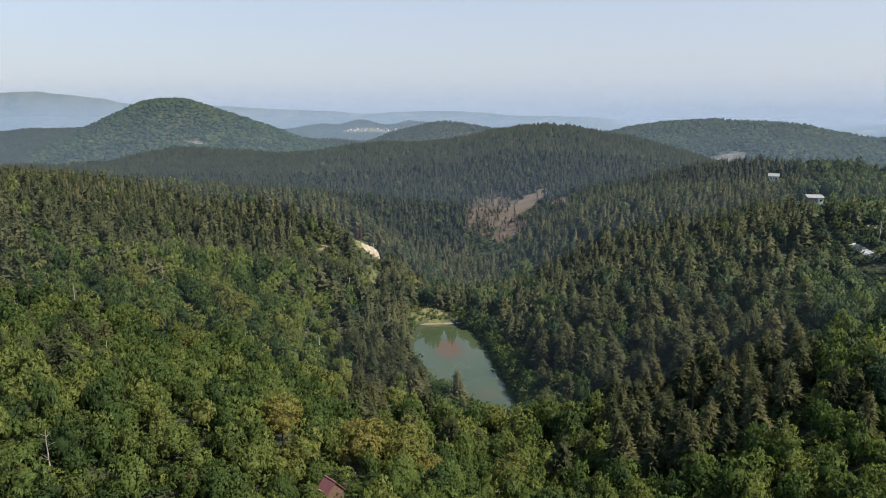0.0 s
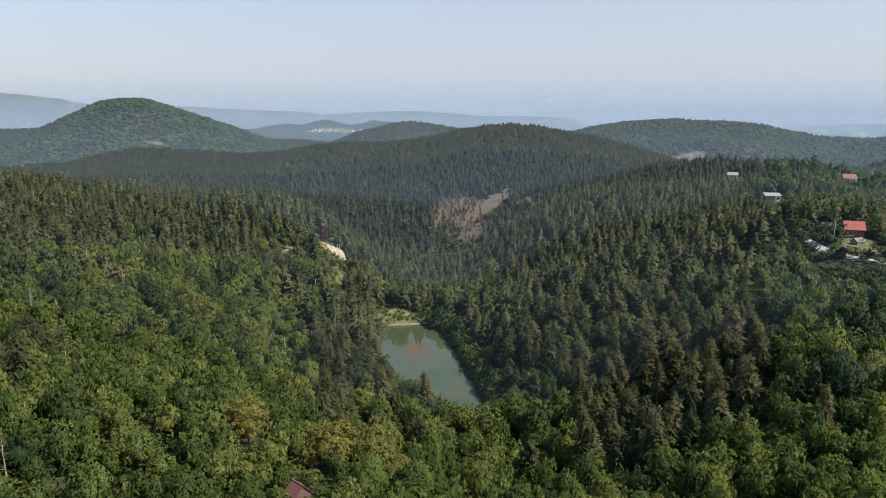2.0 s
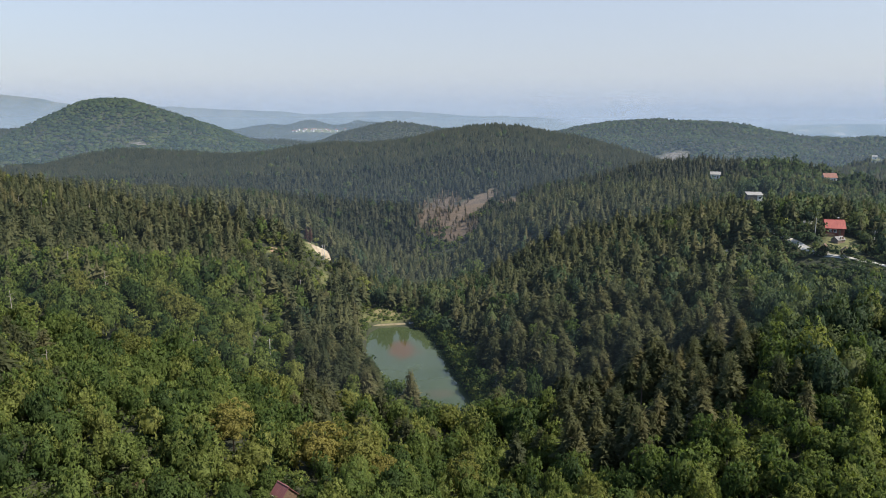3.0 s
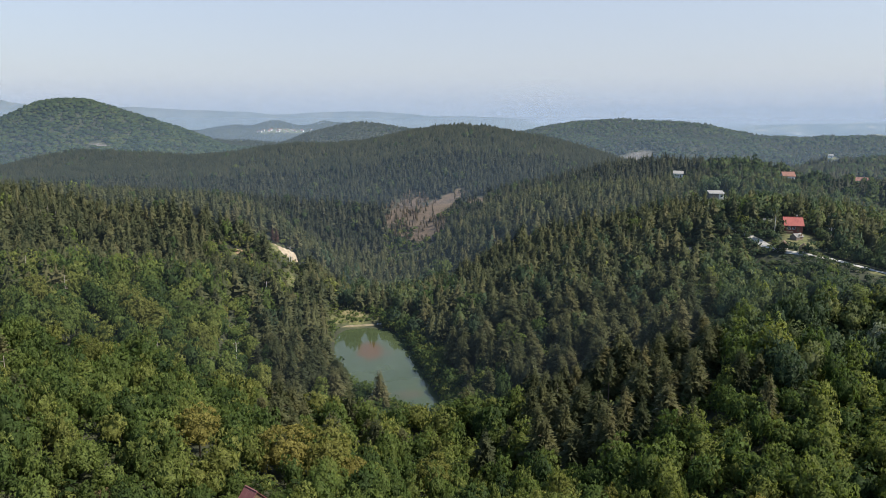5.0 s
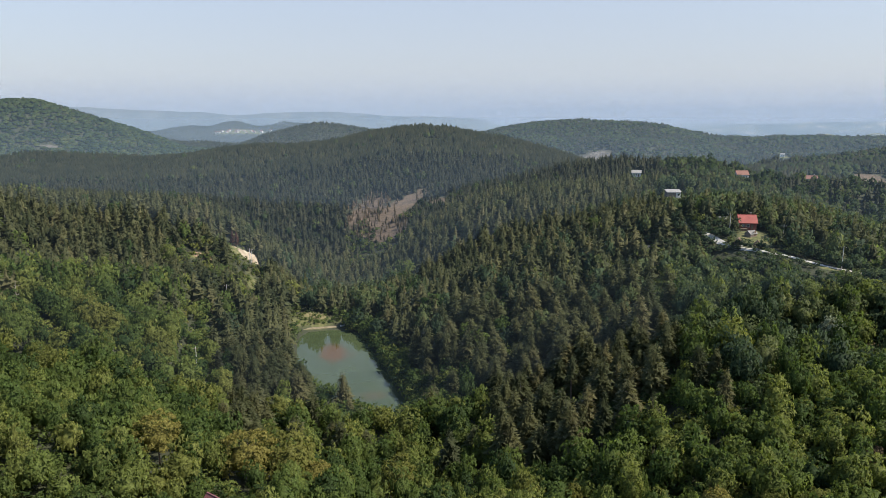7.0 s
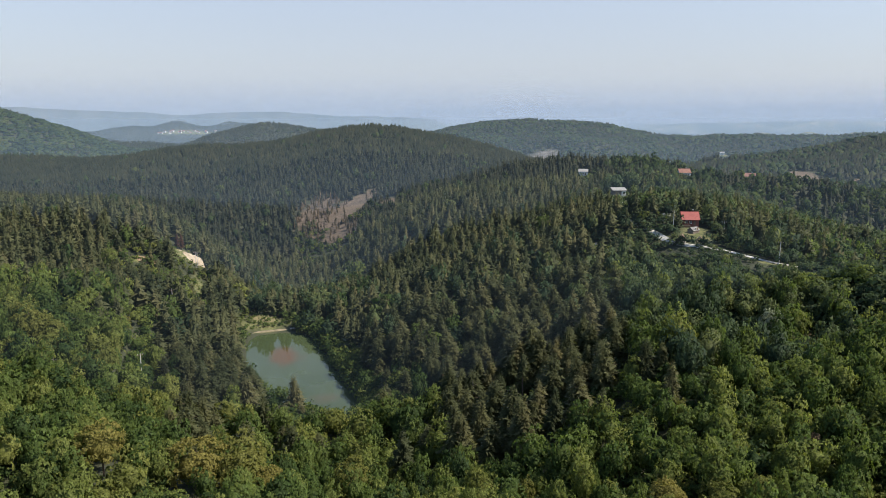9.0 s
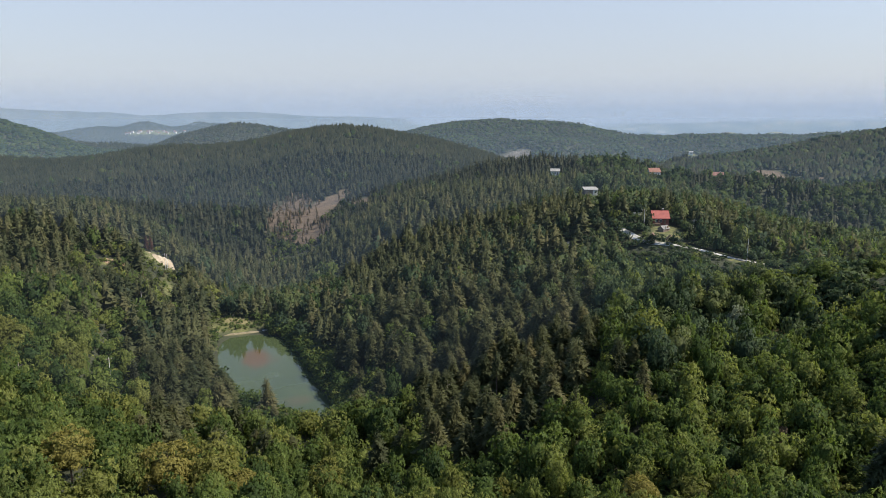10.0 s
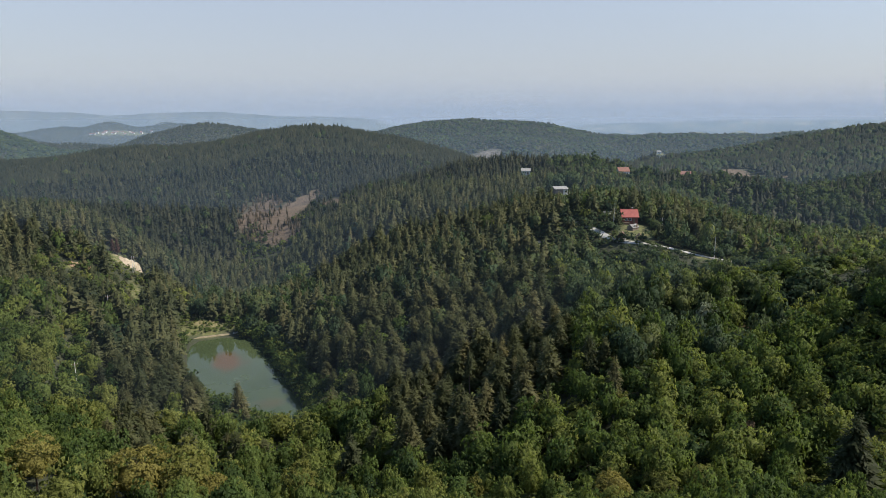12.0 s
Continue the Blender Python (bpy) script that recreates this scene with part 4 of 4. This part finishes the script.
CREAM = plain("cream_eroded_earth", (0.22, 0.17, 0.11), (0.50, 0.42, 0.30), 0.95, 0.35, bump=0.5)
CONCRETE = plain("pale_concrete", (0.38, 0.36, 0.33), (0.58, 0.56, 0.52), 0.85, 1.5)


def pitched(bm, w, d, z, h, over, thick, sides=(1, -1), ribs=0):
    """Two slopes of a gable roof whose ridge runs along x."""
    for s in sides:
        e = d / 2 + over
        low = z - over * h / (d / 2)
        a = [(-w / 2 - over, s * e, low), (w / 2 + over, s * e, low), (w / 2 + over, 0, z + h), (-w / 2 - over, 0, z + h)]
        v = [bm.verts.new(p) for p in a] + [bm.verts.new((p[0], p[1], p[2] + thick)) for p in a]
        for f in ((3, 2, 1, 0), (4, 5, 6, 7), (0, 1, 5, 4), (1, 2, 6, 5), (2, 3, 7, 6), (3, 0, 4, 7)):
            bm.faces.new([v[i] for i in f])
        for k in range(ribs):
            x = -w / 2 - over + 0.15 + k * (w + 2 * over - 0.3) / max(1, ribs - 1)
            r = [(x - 0.03, s * e, low + thick), (x + 0.03, s * e, low + thick), (x + 0.03, 0, z + h + thick), (x - 0.03, 0, z + h + thick)]
            v = [bm.verts.new(p) for p in r] + [bm.verts.new((p[0], p[1], p[2] + 0.05)) for p in r]
            for f in ((4, 5, 6, 7), (0, 1, 5, 4), (1, 2, 6, 5), (3, 0, 4, 7)):
                bm.faces.new([v[i] for i in f])


def gable_house(name, label, category, x, y, turned, w, d, wall_h, roof_h, wall, roof, windows=2, over=0.45, ribs=0, chimney=True, base=0.0, group=""):
    """A house with gable walls, two roof slopes, windows with frames, sill and pane, a door and a chimney."""
    ob = new(name)
    ob.matrix_basis = pose(x, y, level(x, y) + base, 0, 0, turned)
    bm = boxes((-w / 2, w / 2, -d / 2, d / 2, -1.2, wall_h))
    for s in (-1, 1):
        t = [bm.verts.new(p) for p in ((s * w / 2, -d / 2, wall_h), (s * w / 2, d / 2, wall_h), (s * w / 2, 0, wall_h + roof_h - 0.05),
                                       (s * (w / 2 - 0.25), -d / 2, wall_h), (s * (w / 2 - 0.25), d / 2, wall_h), (s * (w / 2 - 0.25), 0, wall_h + roof_h - 0.05))]
        for f in ((0, 1, 2), (5, 4, 3), (0, 2, 5, 3), (1, 4, 5, 2)):
            bm.faces.new([t[i] for i in f])
    part("wall", bm, wall, ob)
    for s in (-1, 1):
        bm = bmesh.new()
        pitched(bm, w, d, wall_h, roof_h, over, 0.14, (s,), ribs)
        part("roof_slope", bm, roof, ob)
    part("ridge_cap", boxes((-w / 2 - over, w / 2 + over, -0.14, 0.14, wall_h + roof_h + 0.06, wall_h + roof_h + 0.2)), roof, ob)
    faces = [(-w / 2 + w * (i + 1) / (windows + 2), -1) for i in range(windows)]
    for wx, s in faces:
        wy = s * d / 2
        win = part("window", boxes((wx - 0.55, wx + 0.55, wy - 0.05, wy + 0.03, 0.9, 0.98), (wx - 0.55, wx + 0.55, wy - 0.05, wy + 0.03, 2.02, 2.1),
                                   (wx - 0.55, wx - 0.47, wy - 0.05, wy + 0.03, 0.98, 2.02), (wx + 0.47, wx + 0.55, wy - 0.05, wy + 0.03, 0.98, 2.02),
                                   (wx - 0.03, wx + 0.03, wy - 0.05, wy + 0.03, 0.98, 2.02)), WALL_WHITE, ob)
        part("pane", boxes((wx - 0.47, wx + 0.47, wy - 0.025, wy - 0.01, 0.98, 2.02)), GLASS, win)
        part("sill", boxes((wx - 0.62, wx + 0.62, wy - 0.16, wy - 0.05, 0.84, 0.9)), CONCRETE, win)
    dx = w / 2 - w / (windows + 2)
    door = part("door", boxes((dx - 0.48, dx + 0.48, -d / 2 - 0.05, -d / 2 + 0.02, 0, 2.05)), TIMBER, ob)
    part("handle", boxes((dx - 0.4, dx - 0.28, -d / 2 - 0.1, -d / 2 - 0.05, 0.98, 1.03)), CONCRETE, door)
    if chimney:
        ch = part("chimney", boxes((w * 0.2, w * 0.2 + 0.55, 0.5, 1.05, wall_h + roof_h * 0.5, wall_h + roof_h + 0.8)), WALL_BROWN, ob)
        part("cap", boxes((w * 0.2 - 0.07, w * 0.2 + 0.62, 0.43, 1.12, wall_h + roof_h + 0.8, wall_h + roof_h + 0.9)), CONCRETE, ch)
    return tagged(ob, label, category, group)


gable_house("house", "dark red wooden house with a bright red roof beside a lawn", "house", 182.3, 277.5, -20, 7.0, 6.6, 2.9, 2.8, WALL_RED, ROOF_RED, 2, 0.5, 14)
porch = part("porch", boxes((-3.4, -0.4, -5.0, -3.35, -0.9, 0.35), (-3.4, -3.25, -4.95, -4.8, 0.35, 1.2), (-0.65, -0.5, -4.95, -4.8, 0.35, 1.2), (-3.4, -0.5, -4.95, -4.87, 1.1, 1.2)),
             TIMBER, bpy.data.objects["house"], "low timber porch")
gable_house("house", "small house with a brown tiled roof among pines", "house", 313.5, 488.5, -12, 8.5, 7, 3.2, 2.8, WALL_WHITE, ROOF_TILE, 3, base=-0.4)
gable_house("house", "small house with an orange tiled roof behind trees", "house", 486, 637, -30, 11, 9, 3.4, 3.0, WALL_BROWN, ROOF_TILE, 2, base=0.6)
gable_house("house", "pale rendered house with a cream roof on the wooded ridge", "house", 230, 491, -25, 6.5, 5.5, 3.0, 1.6, WALL_WHITE, ROOF_WHITE, 2, chimney=False, base=1.0)
gable_house("garden_shed", "low grey-roofed garden shed below the red house", "shed", 177.8, 266.8, 20, 4.2, 3.0, 0.9, 1.1, WALL_BROWN, ROOF_GREY, 1, 0.25, chimney=False)
gable_house("outbuilding", "low white outbuilding behind the red house", "shed", 176.5, 285.5, -20, 4.6, 3.0, 2.1, 0.9, WALL_WHITE, ROOF_WHITE, 1, 0.25, chimney=False)
gable_house("outbuilding", "small shed with a pale sheet roof beside the track", "shed", 200, 334, -25, 4.4, 3.4, 2.2, 0.7, WALL_BROWN, ROOF_WHITE, 1, 0.3, chimney=False)
gable_house("hut", "small hut with a faded red sheet roof hidden in trees", "hut", -21.6, 124.2, -45, 3.0, 4.0, 1.6, 2.1, TIMBER, ROOF_PINK, 1, 0.3, 9, chimney=False, base=0.4)


def flat_house():
    """A long low building under a pale single-pitch roof."""
    ob = new("bungalow")
    ob.matrix_basis = pose(208.5, 393.6, level(208.5, 393.6) + 0.6, 0, 0, -14)
    w, d = 8.0, 6.0
    part("front_wall", boxes((-w / 2, w / 2 - 3.0, -d / 2, -d / 2 + 0.25, -2.4, 3.0)), WALL_BROWN, ob, "bare brown block wall")
    part("end_wall", boxes((w / 2 - 0.25, w / 2, -d / 2 + 0.25, d / 2, -2.4, 3.0)), WALL_WHITE, ob)
    part("end_wall", boxes((-w / 2, -w / 2 + 0.25, -d / 2 + 0.25, d / 2, -2.4, 3.0)), WALL_BROWN, ob)
    part("back_wall", boxes((-w / 2 + 0.25, w / 2 - 0.25, d / 2 - 0.25, d / 2, -2.4, 3.0)), WALL_BROWN, ob)
    part("corner_wall", boxes((w / 2 - 3.0, w / 2, -d / 2, -d / 2 + 0.25, -2.4, 0.9), (w / 2 - 3.0, w / 2, -d / 2, -d / 2 + 0.25, 2.1, 3.0),
                              (w / 2 - 3.0, w / 2 - 2.0, -d / 2, -d / 2 + 0.25, 0.9, 2.1), (w / 2 - 1.0, w / 2, -d / 2, -d / 2 + 0.25, 0.9, 2.1)), WALL_WHITE, ob, "white rendered wall")
    win = part("window", boxes((w / 2 - 2.0, w / 2 - 1.94, -d / 2 + 0.06, -d / 2 + 0.14, 0.9, 2.1), (w / 2 - 1.06, w / 2 - 1.0, -d / 2 + 0.06, -d / 2 + 0.14, 0.9, 2.1)), TIMBER, ob)
    part("pane", boxes((w / 2 - 1.94, w / 2 - 1.06, -d / 2 + 0.09, -d / 2 + 0.11, 0.9, 2.1)), GLASS, win)
    bm = bmesh.new()
    v = box(bm, -w / 2 - 0.5, w / 2 + 0.4, -d / 2 - 0.7, d / 2 + 0.5, 3.0, 3.22)
    for p in v:
        p.co.z += 0.16 * (p.co.y + d / 2)
    part("roof", bm, ROOF_WHITE, ob, "pale sheet roof")
    tagged(ob, "low bungalow with a pale sheet roof and brown walls", "house")


flat_house()


def shelter(x, y, turned, label):
    """A small timber shelter: a pale plinth, four posts and a steep roof."""
    ob = new("shelter")
    ob.matrix_basis = pose(x, y, level(x, y), 0, 0, turned)
    part("plinth", boxes((-1.5, 1.5, -1.3, 1.3, -1.0, 0.7)), CONCRETE, ob, "pale concrete plinth")
    for px in (-1.3, 1.3):
        for py in (-1.1, 1.1):
            part("post", boxes((px - 0.08, px + 0.08, py - 0.08, py + 0.08, 0.7, 2.4)), TIMBER, ob)
    for s in (-1, 1):
        bm = bmesh.new()
        pitched(bm, 2.8, 3.0, 2.3, 1.5, 0.25, 0.1, (s,))
        bmesh.ops.rotate(bm, verts=bm.verts, matrix=Matrix.Rotation(radians(90), 3, "Z"))
        part("roof_slope", bm, TIMBER, ob)
    part("rail", boxes((-1.3, 1.3, -1.14, -1.06, 1.5, 1.6)), TIMBER, ob)
    return tagged(ob, label, "shelter", "timber shelters by the lawn")


shelter(169.0, 248.5, -30, "open brown timber shelter on a pale plinth by the road")
shelter(166.5, 257.8, -38, "open brown timber shelter half hidden by bushes")


def utility_pole(h):
    ob = new("utility_pole")
    bm = bmesh.new()
    bmesh.ops.create_cone(bm, cap_ends=True, segments=10, radius1=0.13, radius2=0.09, depth=h + 1, matrix=Matrix.Translation((0, 0, h / 2 - 0.5)))
    part("pole", bm, CONCRETE, ob)
    part("crossarm", boxes((-0.9, 0.9, -0.06, 0.06, h - 0.55, h - 0.43)), TIMBER, ob)
    for px in (-0.8, 0.0, 0.8):
        bm = bmesh.new()
        bmesh.ops.create_cone(bm, cap_ends=True, segments=8, radius1=0.06, radius2=0.04, depth=0.28, matrix=Matrix.Translation((px, 0, h - 0.29 + (0.43 if px == 0 else 0))))
        part("insulator", bm, CONCRETE, ob)
    return tagged(ob, "pale concrete utility pole with a short crossarm", "pole", "utility poles of the valley line")


first = utility_pole(8.5)
for i, (px, py, deg, lift) in enumerate(((-42.1, 229.2, 20, 0), (-40.2, 391.4, 10, 0), (-39.3, 392, 10, 0), (-41.3, 303, 10, 0), (183, 253, -30, 0), (174.5, 209, -30, 0), (170.5, 271, -30, 0.5))):
    m = pose(px, py, level(px, py) + lift, 0, 0, deg)
    if i:
        copy_thing(first, m)
    else:
        first.matrix_basis = m


# ---- road, banks and stones ----
def road(points, width, name, label, mat):
    pts = [Vector(p) for p in points]
    line = []
    for i in range(len(pts) - 1):
        p0, p1, p2, p3 = pts[max(i - 1, 0)], pts[i], pts[i + 1], pts[min(i + 2, len(pts) - 1)]
        for k in range(5):
            u = k / 5
            line.append(0.5 * (2 * p1 + (p2 - p0) * u + (2 * p0 - 5 * p1 + 4 * p2 - p3) * u * u + (3 * p1 - p0 - 3 * p2 + p3) * u ** 3))
    bm = bmesh.new()
    rows = []
    for i, p in enumerate(line):
        t = (line[min(i + 1, len(line) - 1)] - line[max(i - 1, 0)]).normalized()
        n = Vector((-t.y, t.x))
        row = []
        for s in (-1, -0.5, 0, 0.5, 1):
            q = p + n * s * width / 2 * (1 + 0.12 * math.sin(i * 1.7 + s))
            row.append(bm.verts.new((q.x, q.y, level(q.x, q.y) + (0.22 if abs(s) < 1 else 0.02))))
        rows.append(row)
    for a, b in zip(rows, rows[1:]):
        for k in range(4):
            bm.faces.new((a[k], a[k + 1], b[k + 1], b[k]))
    tagged(part(name, bm, mat), label, "road", kind="structure")


road([(191, 206), (183, 208), (177, 211), (173, 218), (171.8, 231), (170, 243), (166, 257), (164, 272), (163, 300), (175, 335), (196, 372), (212, 384), (222, 420), (242, 482), (263, 552), (282, 584)],
     3.0, "road", "pale gravel road winding along the ridge", GRAVEL)
road([(139, 282), (138, 276), (135, 268), (134, 258)], 2.2, "track", "pale earth track between pines", CREAM)


def bank(x, y, rx, ry, high, name, label, mat, seed):
    """A washed-out bank of bare earth, steep on one side, with gullies."""
    n = 26
    r = np.random.default_rng(seed)
    u, v = np.meshgrid(np.linspace(-1, 1, n), np.linspace(-1, 1, n))
    px, py = x + u * rx, y + v * ry
    k = np.clip(1 - u ** 2, 0, 1) * np.clip(1 - v ** 2, 0, 1)
    gully = 0.6 + 0.4 * np.abs(np.sin(u * 9 + 1.2 * np.sin(v * 3) + seed))
    z = ground(px, py) + 0.55 * np.sqrt(k) * (ground(np.array(x), np.array(y)) - ground(px, py)) - 0.3 + high * np.sqrt(k) * (0.45 + 0.55 * v) * gully + r.normal(scale=0.06, size=u.shape)
    i = np.arange(n * n).reshape(n, n)
    quads = np.stack((i[:-1, :-1], i[:-1, 1:], i[1:, 1:], i[1:, :-1]), -1).reshape(-1, 4)
    tagged(new(name, mesh_of(name, np.stack((px, py, z), -1).reshape(-1, 3), None, quads, [mat])), label, "bank", kind="structure")


bank(-43.6, 399, 7.6, 4.0, 3.0, "sand_bank", "washed-out cream sand bank in a forest clearing", CREAM, 1)
bank(-66, 380, 8, 2.5, 1.6, "earth_bank", "strip of bare brown earth among pines", plain("brown_earth", (0.2, 0.13, 0.08), (0.36, 0.25, 0.16), 0.95, 0.4), 2)
bank(-6, 318, 6, 4, 2.6, "dam_bank", "rough grassy earth bank at the head of the lake", plain("rough_grass_bank", (0.075, 0.08, 0.03), (0.22, 0.18, 0.085), 0.95, 0.7, bump=0.6), 3)


def dam():
    """A low earth dam along the lake's head."""
    pts = [(-13, 303.5), (-8, 306), (0, 307), (6, 306.5), (12, 303.5), (17, 299.5)]
    bm = bmesh.new()
    rows = []
    for i, (x, y) in enumerate(pts):
        a, b = Vector(pts[max(i - 1, 0)]), Vector(pts[min(i + 1, len(pts) - 1)])
        n = (b - a).normalized()
        n = Vector((-n.y, n.x))
        rows.append([bm.verts.new((x + n.x * s, y + n.y * s, z + 0.12 * math.sin(i * 2 + s))) for s, z in ((-1.8, -0.5), (-0.8, 0.75), (0.8, 0.85), (2.2, -0.6))])
    for p, q in zip(rows, rows[1:]):
        for k in range(3):
            bm.faces.new((p[k], p[k + 1], q[k + 1], q[k]))
    tagged(part("dam", bm, plain("dry_dam_earth", (0.12, 0.10, 0.055), (0.30, 0.25, 0.16), 0.95, 0.6, bump=0.5)), "low pale earth dam at the head of the lake", "dam", kind="structure")


dam()


def rowing_boat(x, y, deg):
    """A small white boat drawn up on the dam."""
    ob = new("rowing_boat")
    ob.matrix_basis = pose(x, y, 0.85, 0, 6, deg)
    bm = bmesh.new()
    rings = []
    for u in (-1.6, -0.9, 0.0, 0.9, 1.5, 1.9):
        w = 0.62 * math.sqrt(max(0.02, 1 - (max(u, 0) / 1.95) ** 2)) * (0.85 if u < -1 else 1)
        rings.append([bm.verts.new(p) for p in ((u, -w, 0.5), (u, -w * 0.8, 0.1), (u, 0, 0.0), (u, w * 0.8, 0.1), (u, w, 0.5), (u, w * 0.86, 0.5), (u, w * 0.68, 0.14), (u, -w * 0.68, 0.14), (u, -w * 0.86, 0.5))])
    for p, q in zip(rings, rings[1:]):
        for k in range(9):
            bm.faces.new((p[k], q[k], q[(k + 1) % 9], p[(k + 1) % 9]))
    bm.faces.new(rings[0])
    bm.faces.new(rings[-1][::-1])
    part("hull", bm, WALL_WHITE, ob)
    for u in (-0.8, 0.4):
        part("seat", boxes((u - 0.12, u + 0.12, -0.5, 0.5, 0.36, 0.4)), TIMBER, ob)
    tagged(ob, "small white rowing boat drawn up on the dam", "boat")


rowing_boat(7.5, 306, 35)


# ---- remarkable single trees ----
def specimen(name, label, x, y, form, wide, tall, mat, seed, limbs=7, thick=0.22, deg=0.0, drop=0.2):
    ob = tree(name, form, wide, tall, mat, seed, label, limbs, thick)
    ob.matrix_basis = pose(x, y, level(x, y) - drop, 0, 0, deg)


B, C = FORMS_A
for i, (px, py, w, h) in enumerate(((-17, 141, 13, 12), (-9.5, 144, 14, 13.5), (-3.5, 142, 8, 10), (-34.8, 142.3, 10, 11), (-71.5, 227, 12, 15), (-65.5, 228, 10, 12.5), (-74.7, 195, 9, 12),
                                    (14.9, 145.2, 9, 11), (-104, 232, 9, 13), (-50.4, 218.8, 10, 12.5), (-52.4, 257.2, 5.5, 8.5))):
    specimen("yellowing_tree", "broadleaf tree with yellow-brown early autumn leaves", px, py, B[i % 8], w, h, GOLD, i, deg=i * 50)
specimen("silver_tree", "pale silvery-leaved tree above the dark scrub", 126.9, 153.2, B[3], 6.5, 9.5, SILVER, 3)
specimen("dry_tree", "half-dead tree with dry brown leaves", 129.6, 142.3, B[5], 6.5, 8.5, DEAD, 5)
specimen("dry_tree", "small withered bush of greyish brown leaves among scrub", 94.1, 99.6, B[0], 4.0, 5.5, DEAD, 8)
specimen("hazel_tree", "light yellow-green tree among dark pines", -76, 363, B[6], 8.5, 13.0, LIGHT_LEAF, 12)
specimen("hazel_tree", "bright lime-green tree at the edge of dark pines", 103.7, 175.1, B[7], 7.5, 11.0, LIGHT_LEAF, 11)
specimen("dry_tree", "dead brown bush among green trees", -69.9, 108.4, B[6], 4.5, 5.0, DEAD, 6)
specimen("dry_tree", "low dead brown bush at the forest edge", -46.6, 120.3, B[2], 4.0, 5.0, DEAD, 2)
specimen("yellow_bush", "bright yellow bush among green scrub", 78.3, 118.4, B[1], 4.0, 6.0, GOLD, 1)
specimen("yellow_bush", "small orange-yellow bush below tall trees", 44.4, 115.2, B[4], 3.5, 6.0, GOLD, 4)
for i, (px, py, w, h) in enumerate(((61.5, 94, 6.5, 6.5), (69, 91.5, 6.0, 6.0), (76.7, 89, 7.0, 6.5))):
    specimen("yellowing_bush", "tall olive-yellow bush at the foot of the slope", px, py, B[(i + 2) % 8], w, h, GOLD, 20 + i, deg=i * 70)
specimen("dead_pine", "dead pine with withered dark brown needles at the clearing", -50.2, 402.5, C[2], 4.0, 9.0, RUST, 2, 4)
specimen("dead_pine", "dead pine with withered dark brown needles above the sand bank", -48.2, 403.5, C[5], 3.6, 10.0, RUST, 5, 4)
specimen("spruce_tree", "dark conical spruce standing beside the utility pole", -34.8, 224.3, pine(154, 20, 10, 2, 1.0, 0.05), 8.0, 13.0, DARK_NEEDLE, 7, 4)
specimen("pine_tree", "large dark pine standing close on the near slope", 94.5, 77.5, pine(152, 28, 13, 2, 1.0, 0.08, 0.62), 10.5, 17.0, NEEDLE, 1, 4)
specimen("pine_tree", "bare-stemmed pine with a thin crown at the wood's edge", 63.6, 168.4, pine(151, 9, 8, 2, 0.8, 0.55), 6.0, 15.0, NEEDLE, 9, 5, 0.24)

# ---- pale stems: dead trees and bare-stemmed pines of the left-hand slope ----
def snag(h, seed):
    ob = new("dead_tree")
    part("stem", stem(h, 0.16, 0.05, 9, seed, 1.6), PALE_WOOD, ob)
    return tagged(ob, "dead tree with a bare pale grey stem", "tree", "dead trees of the slope")


dead = [snag(12.0, 3), snag(10.0, 8)]
for i, (px, py, h) in enumerate(((-115.9, 214.7, 1.0), (-119.5, 262, 1.1), (-112, 266, 1.0), (-120.3, 314.8, 1.15), (-98, 240, 0.9), (-69.1, 114.2, 0.8), (-124.9, 199, 0.9), (-88, 176, 0.9), (-60, 205, 0.9), (52, 176, 0.9), (120, 168, 0.6))):
    m = pose(px, py, level(px, py), 0, 0, i * 67) @ Matrix.Diagonal((1, 1, h, 1))
    if i < 2:
        dead[i].matrix_basis = m
    else:
        copy_thing(dead[i % 2], m)
high = pine(153, 7, 6, 1, 0.75, 0.58)
bare = None
for i in range(16):
    px, py = -190 + 2.6 * i + 2 * math.sin(i * 3.1), 352 + 2.0 * i + 4 * math.sin(i * 1.7)
    m = pose(px, py, level(px, py) - 0.2, 0, 0, i * 40) @ Matrix.Diagonal((1, 1, 1 + 0.12 * math.sin(i * 2.7), 1))
    if bare is None:
        bare = tree("tall_pine", high, 4.6, 15.5, NEEDLE, 4, "slim pine with a tall bare pale stem", 3, 0.15, "bare-stemmed pines on the crest")
        for o in bare.children:
            if o.name.startswith("trunk"):
                o.data.materials[0] = PALE_WOOD
        bare.matrix_basis = m
    else:
        copy_thing(bare, m)

# ---- scattered far houses ----
village = gable_house("far_house", "small white house of a far village", "house", -250, 2226, 10, 6.5, 5, 3.4, 1.6, WALL_WHITE, ROOF_TILE, 2, group="houses of the far village")
for i in range(18):
    px, py = -304 + 8.4 * i + 9 * math.sin(i * 2.3), 2208 + 4.6 * i + 13 * math.sin(i * 1.9)
    copy_thing(village, pose(px, py, level(px, py), 0, 0, 40 * math.sin(i * 5)))
gable_house("far_house", "tiny white house on a far wooded slope", "house", 655, 924, -30, 6, 5, 3.2, 1.4, WALL_WHITE, ROOF_WHITE, 1, chimney=False)
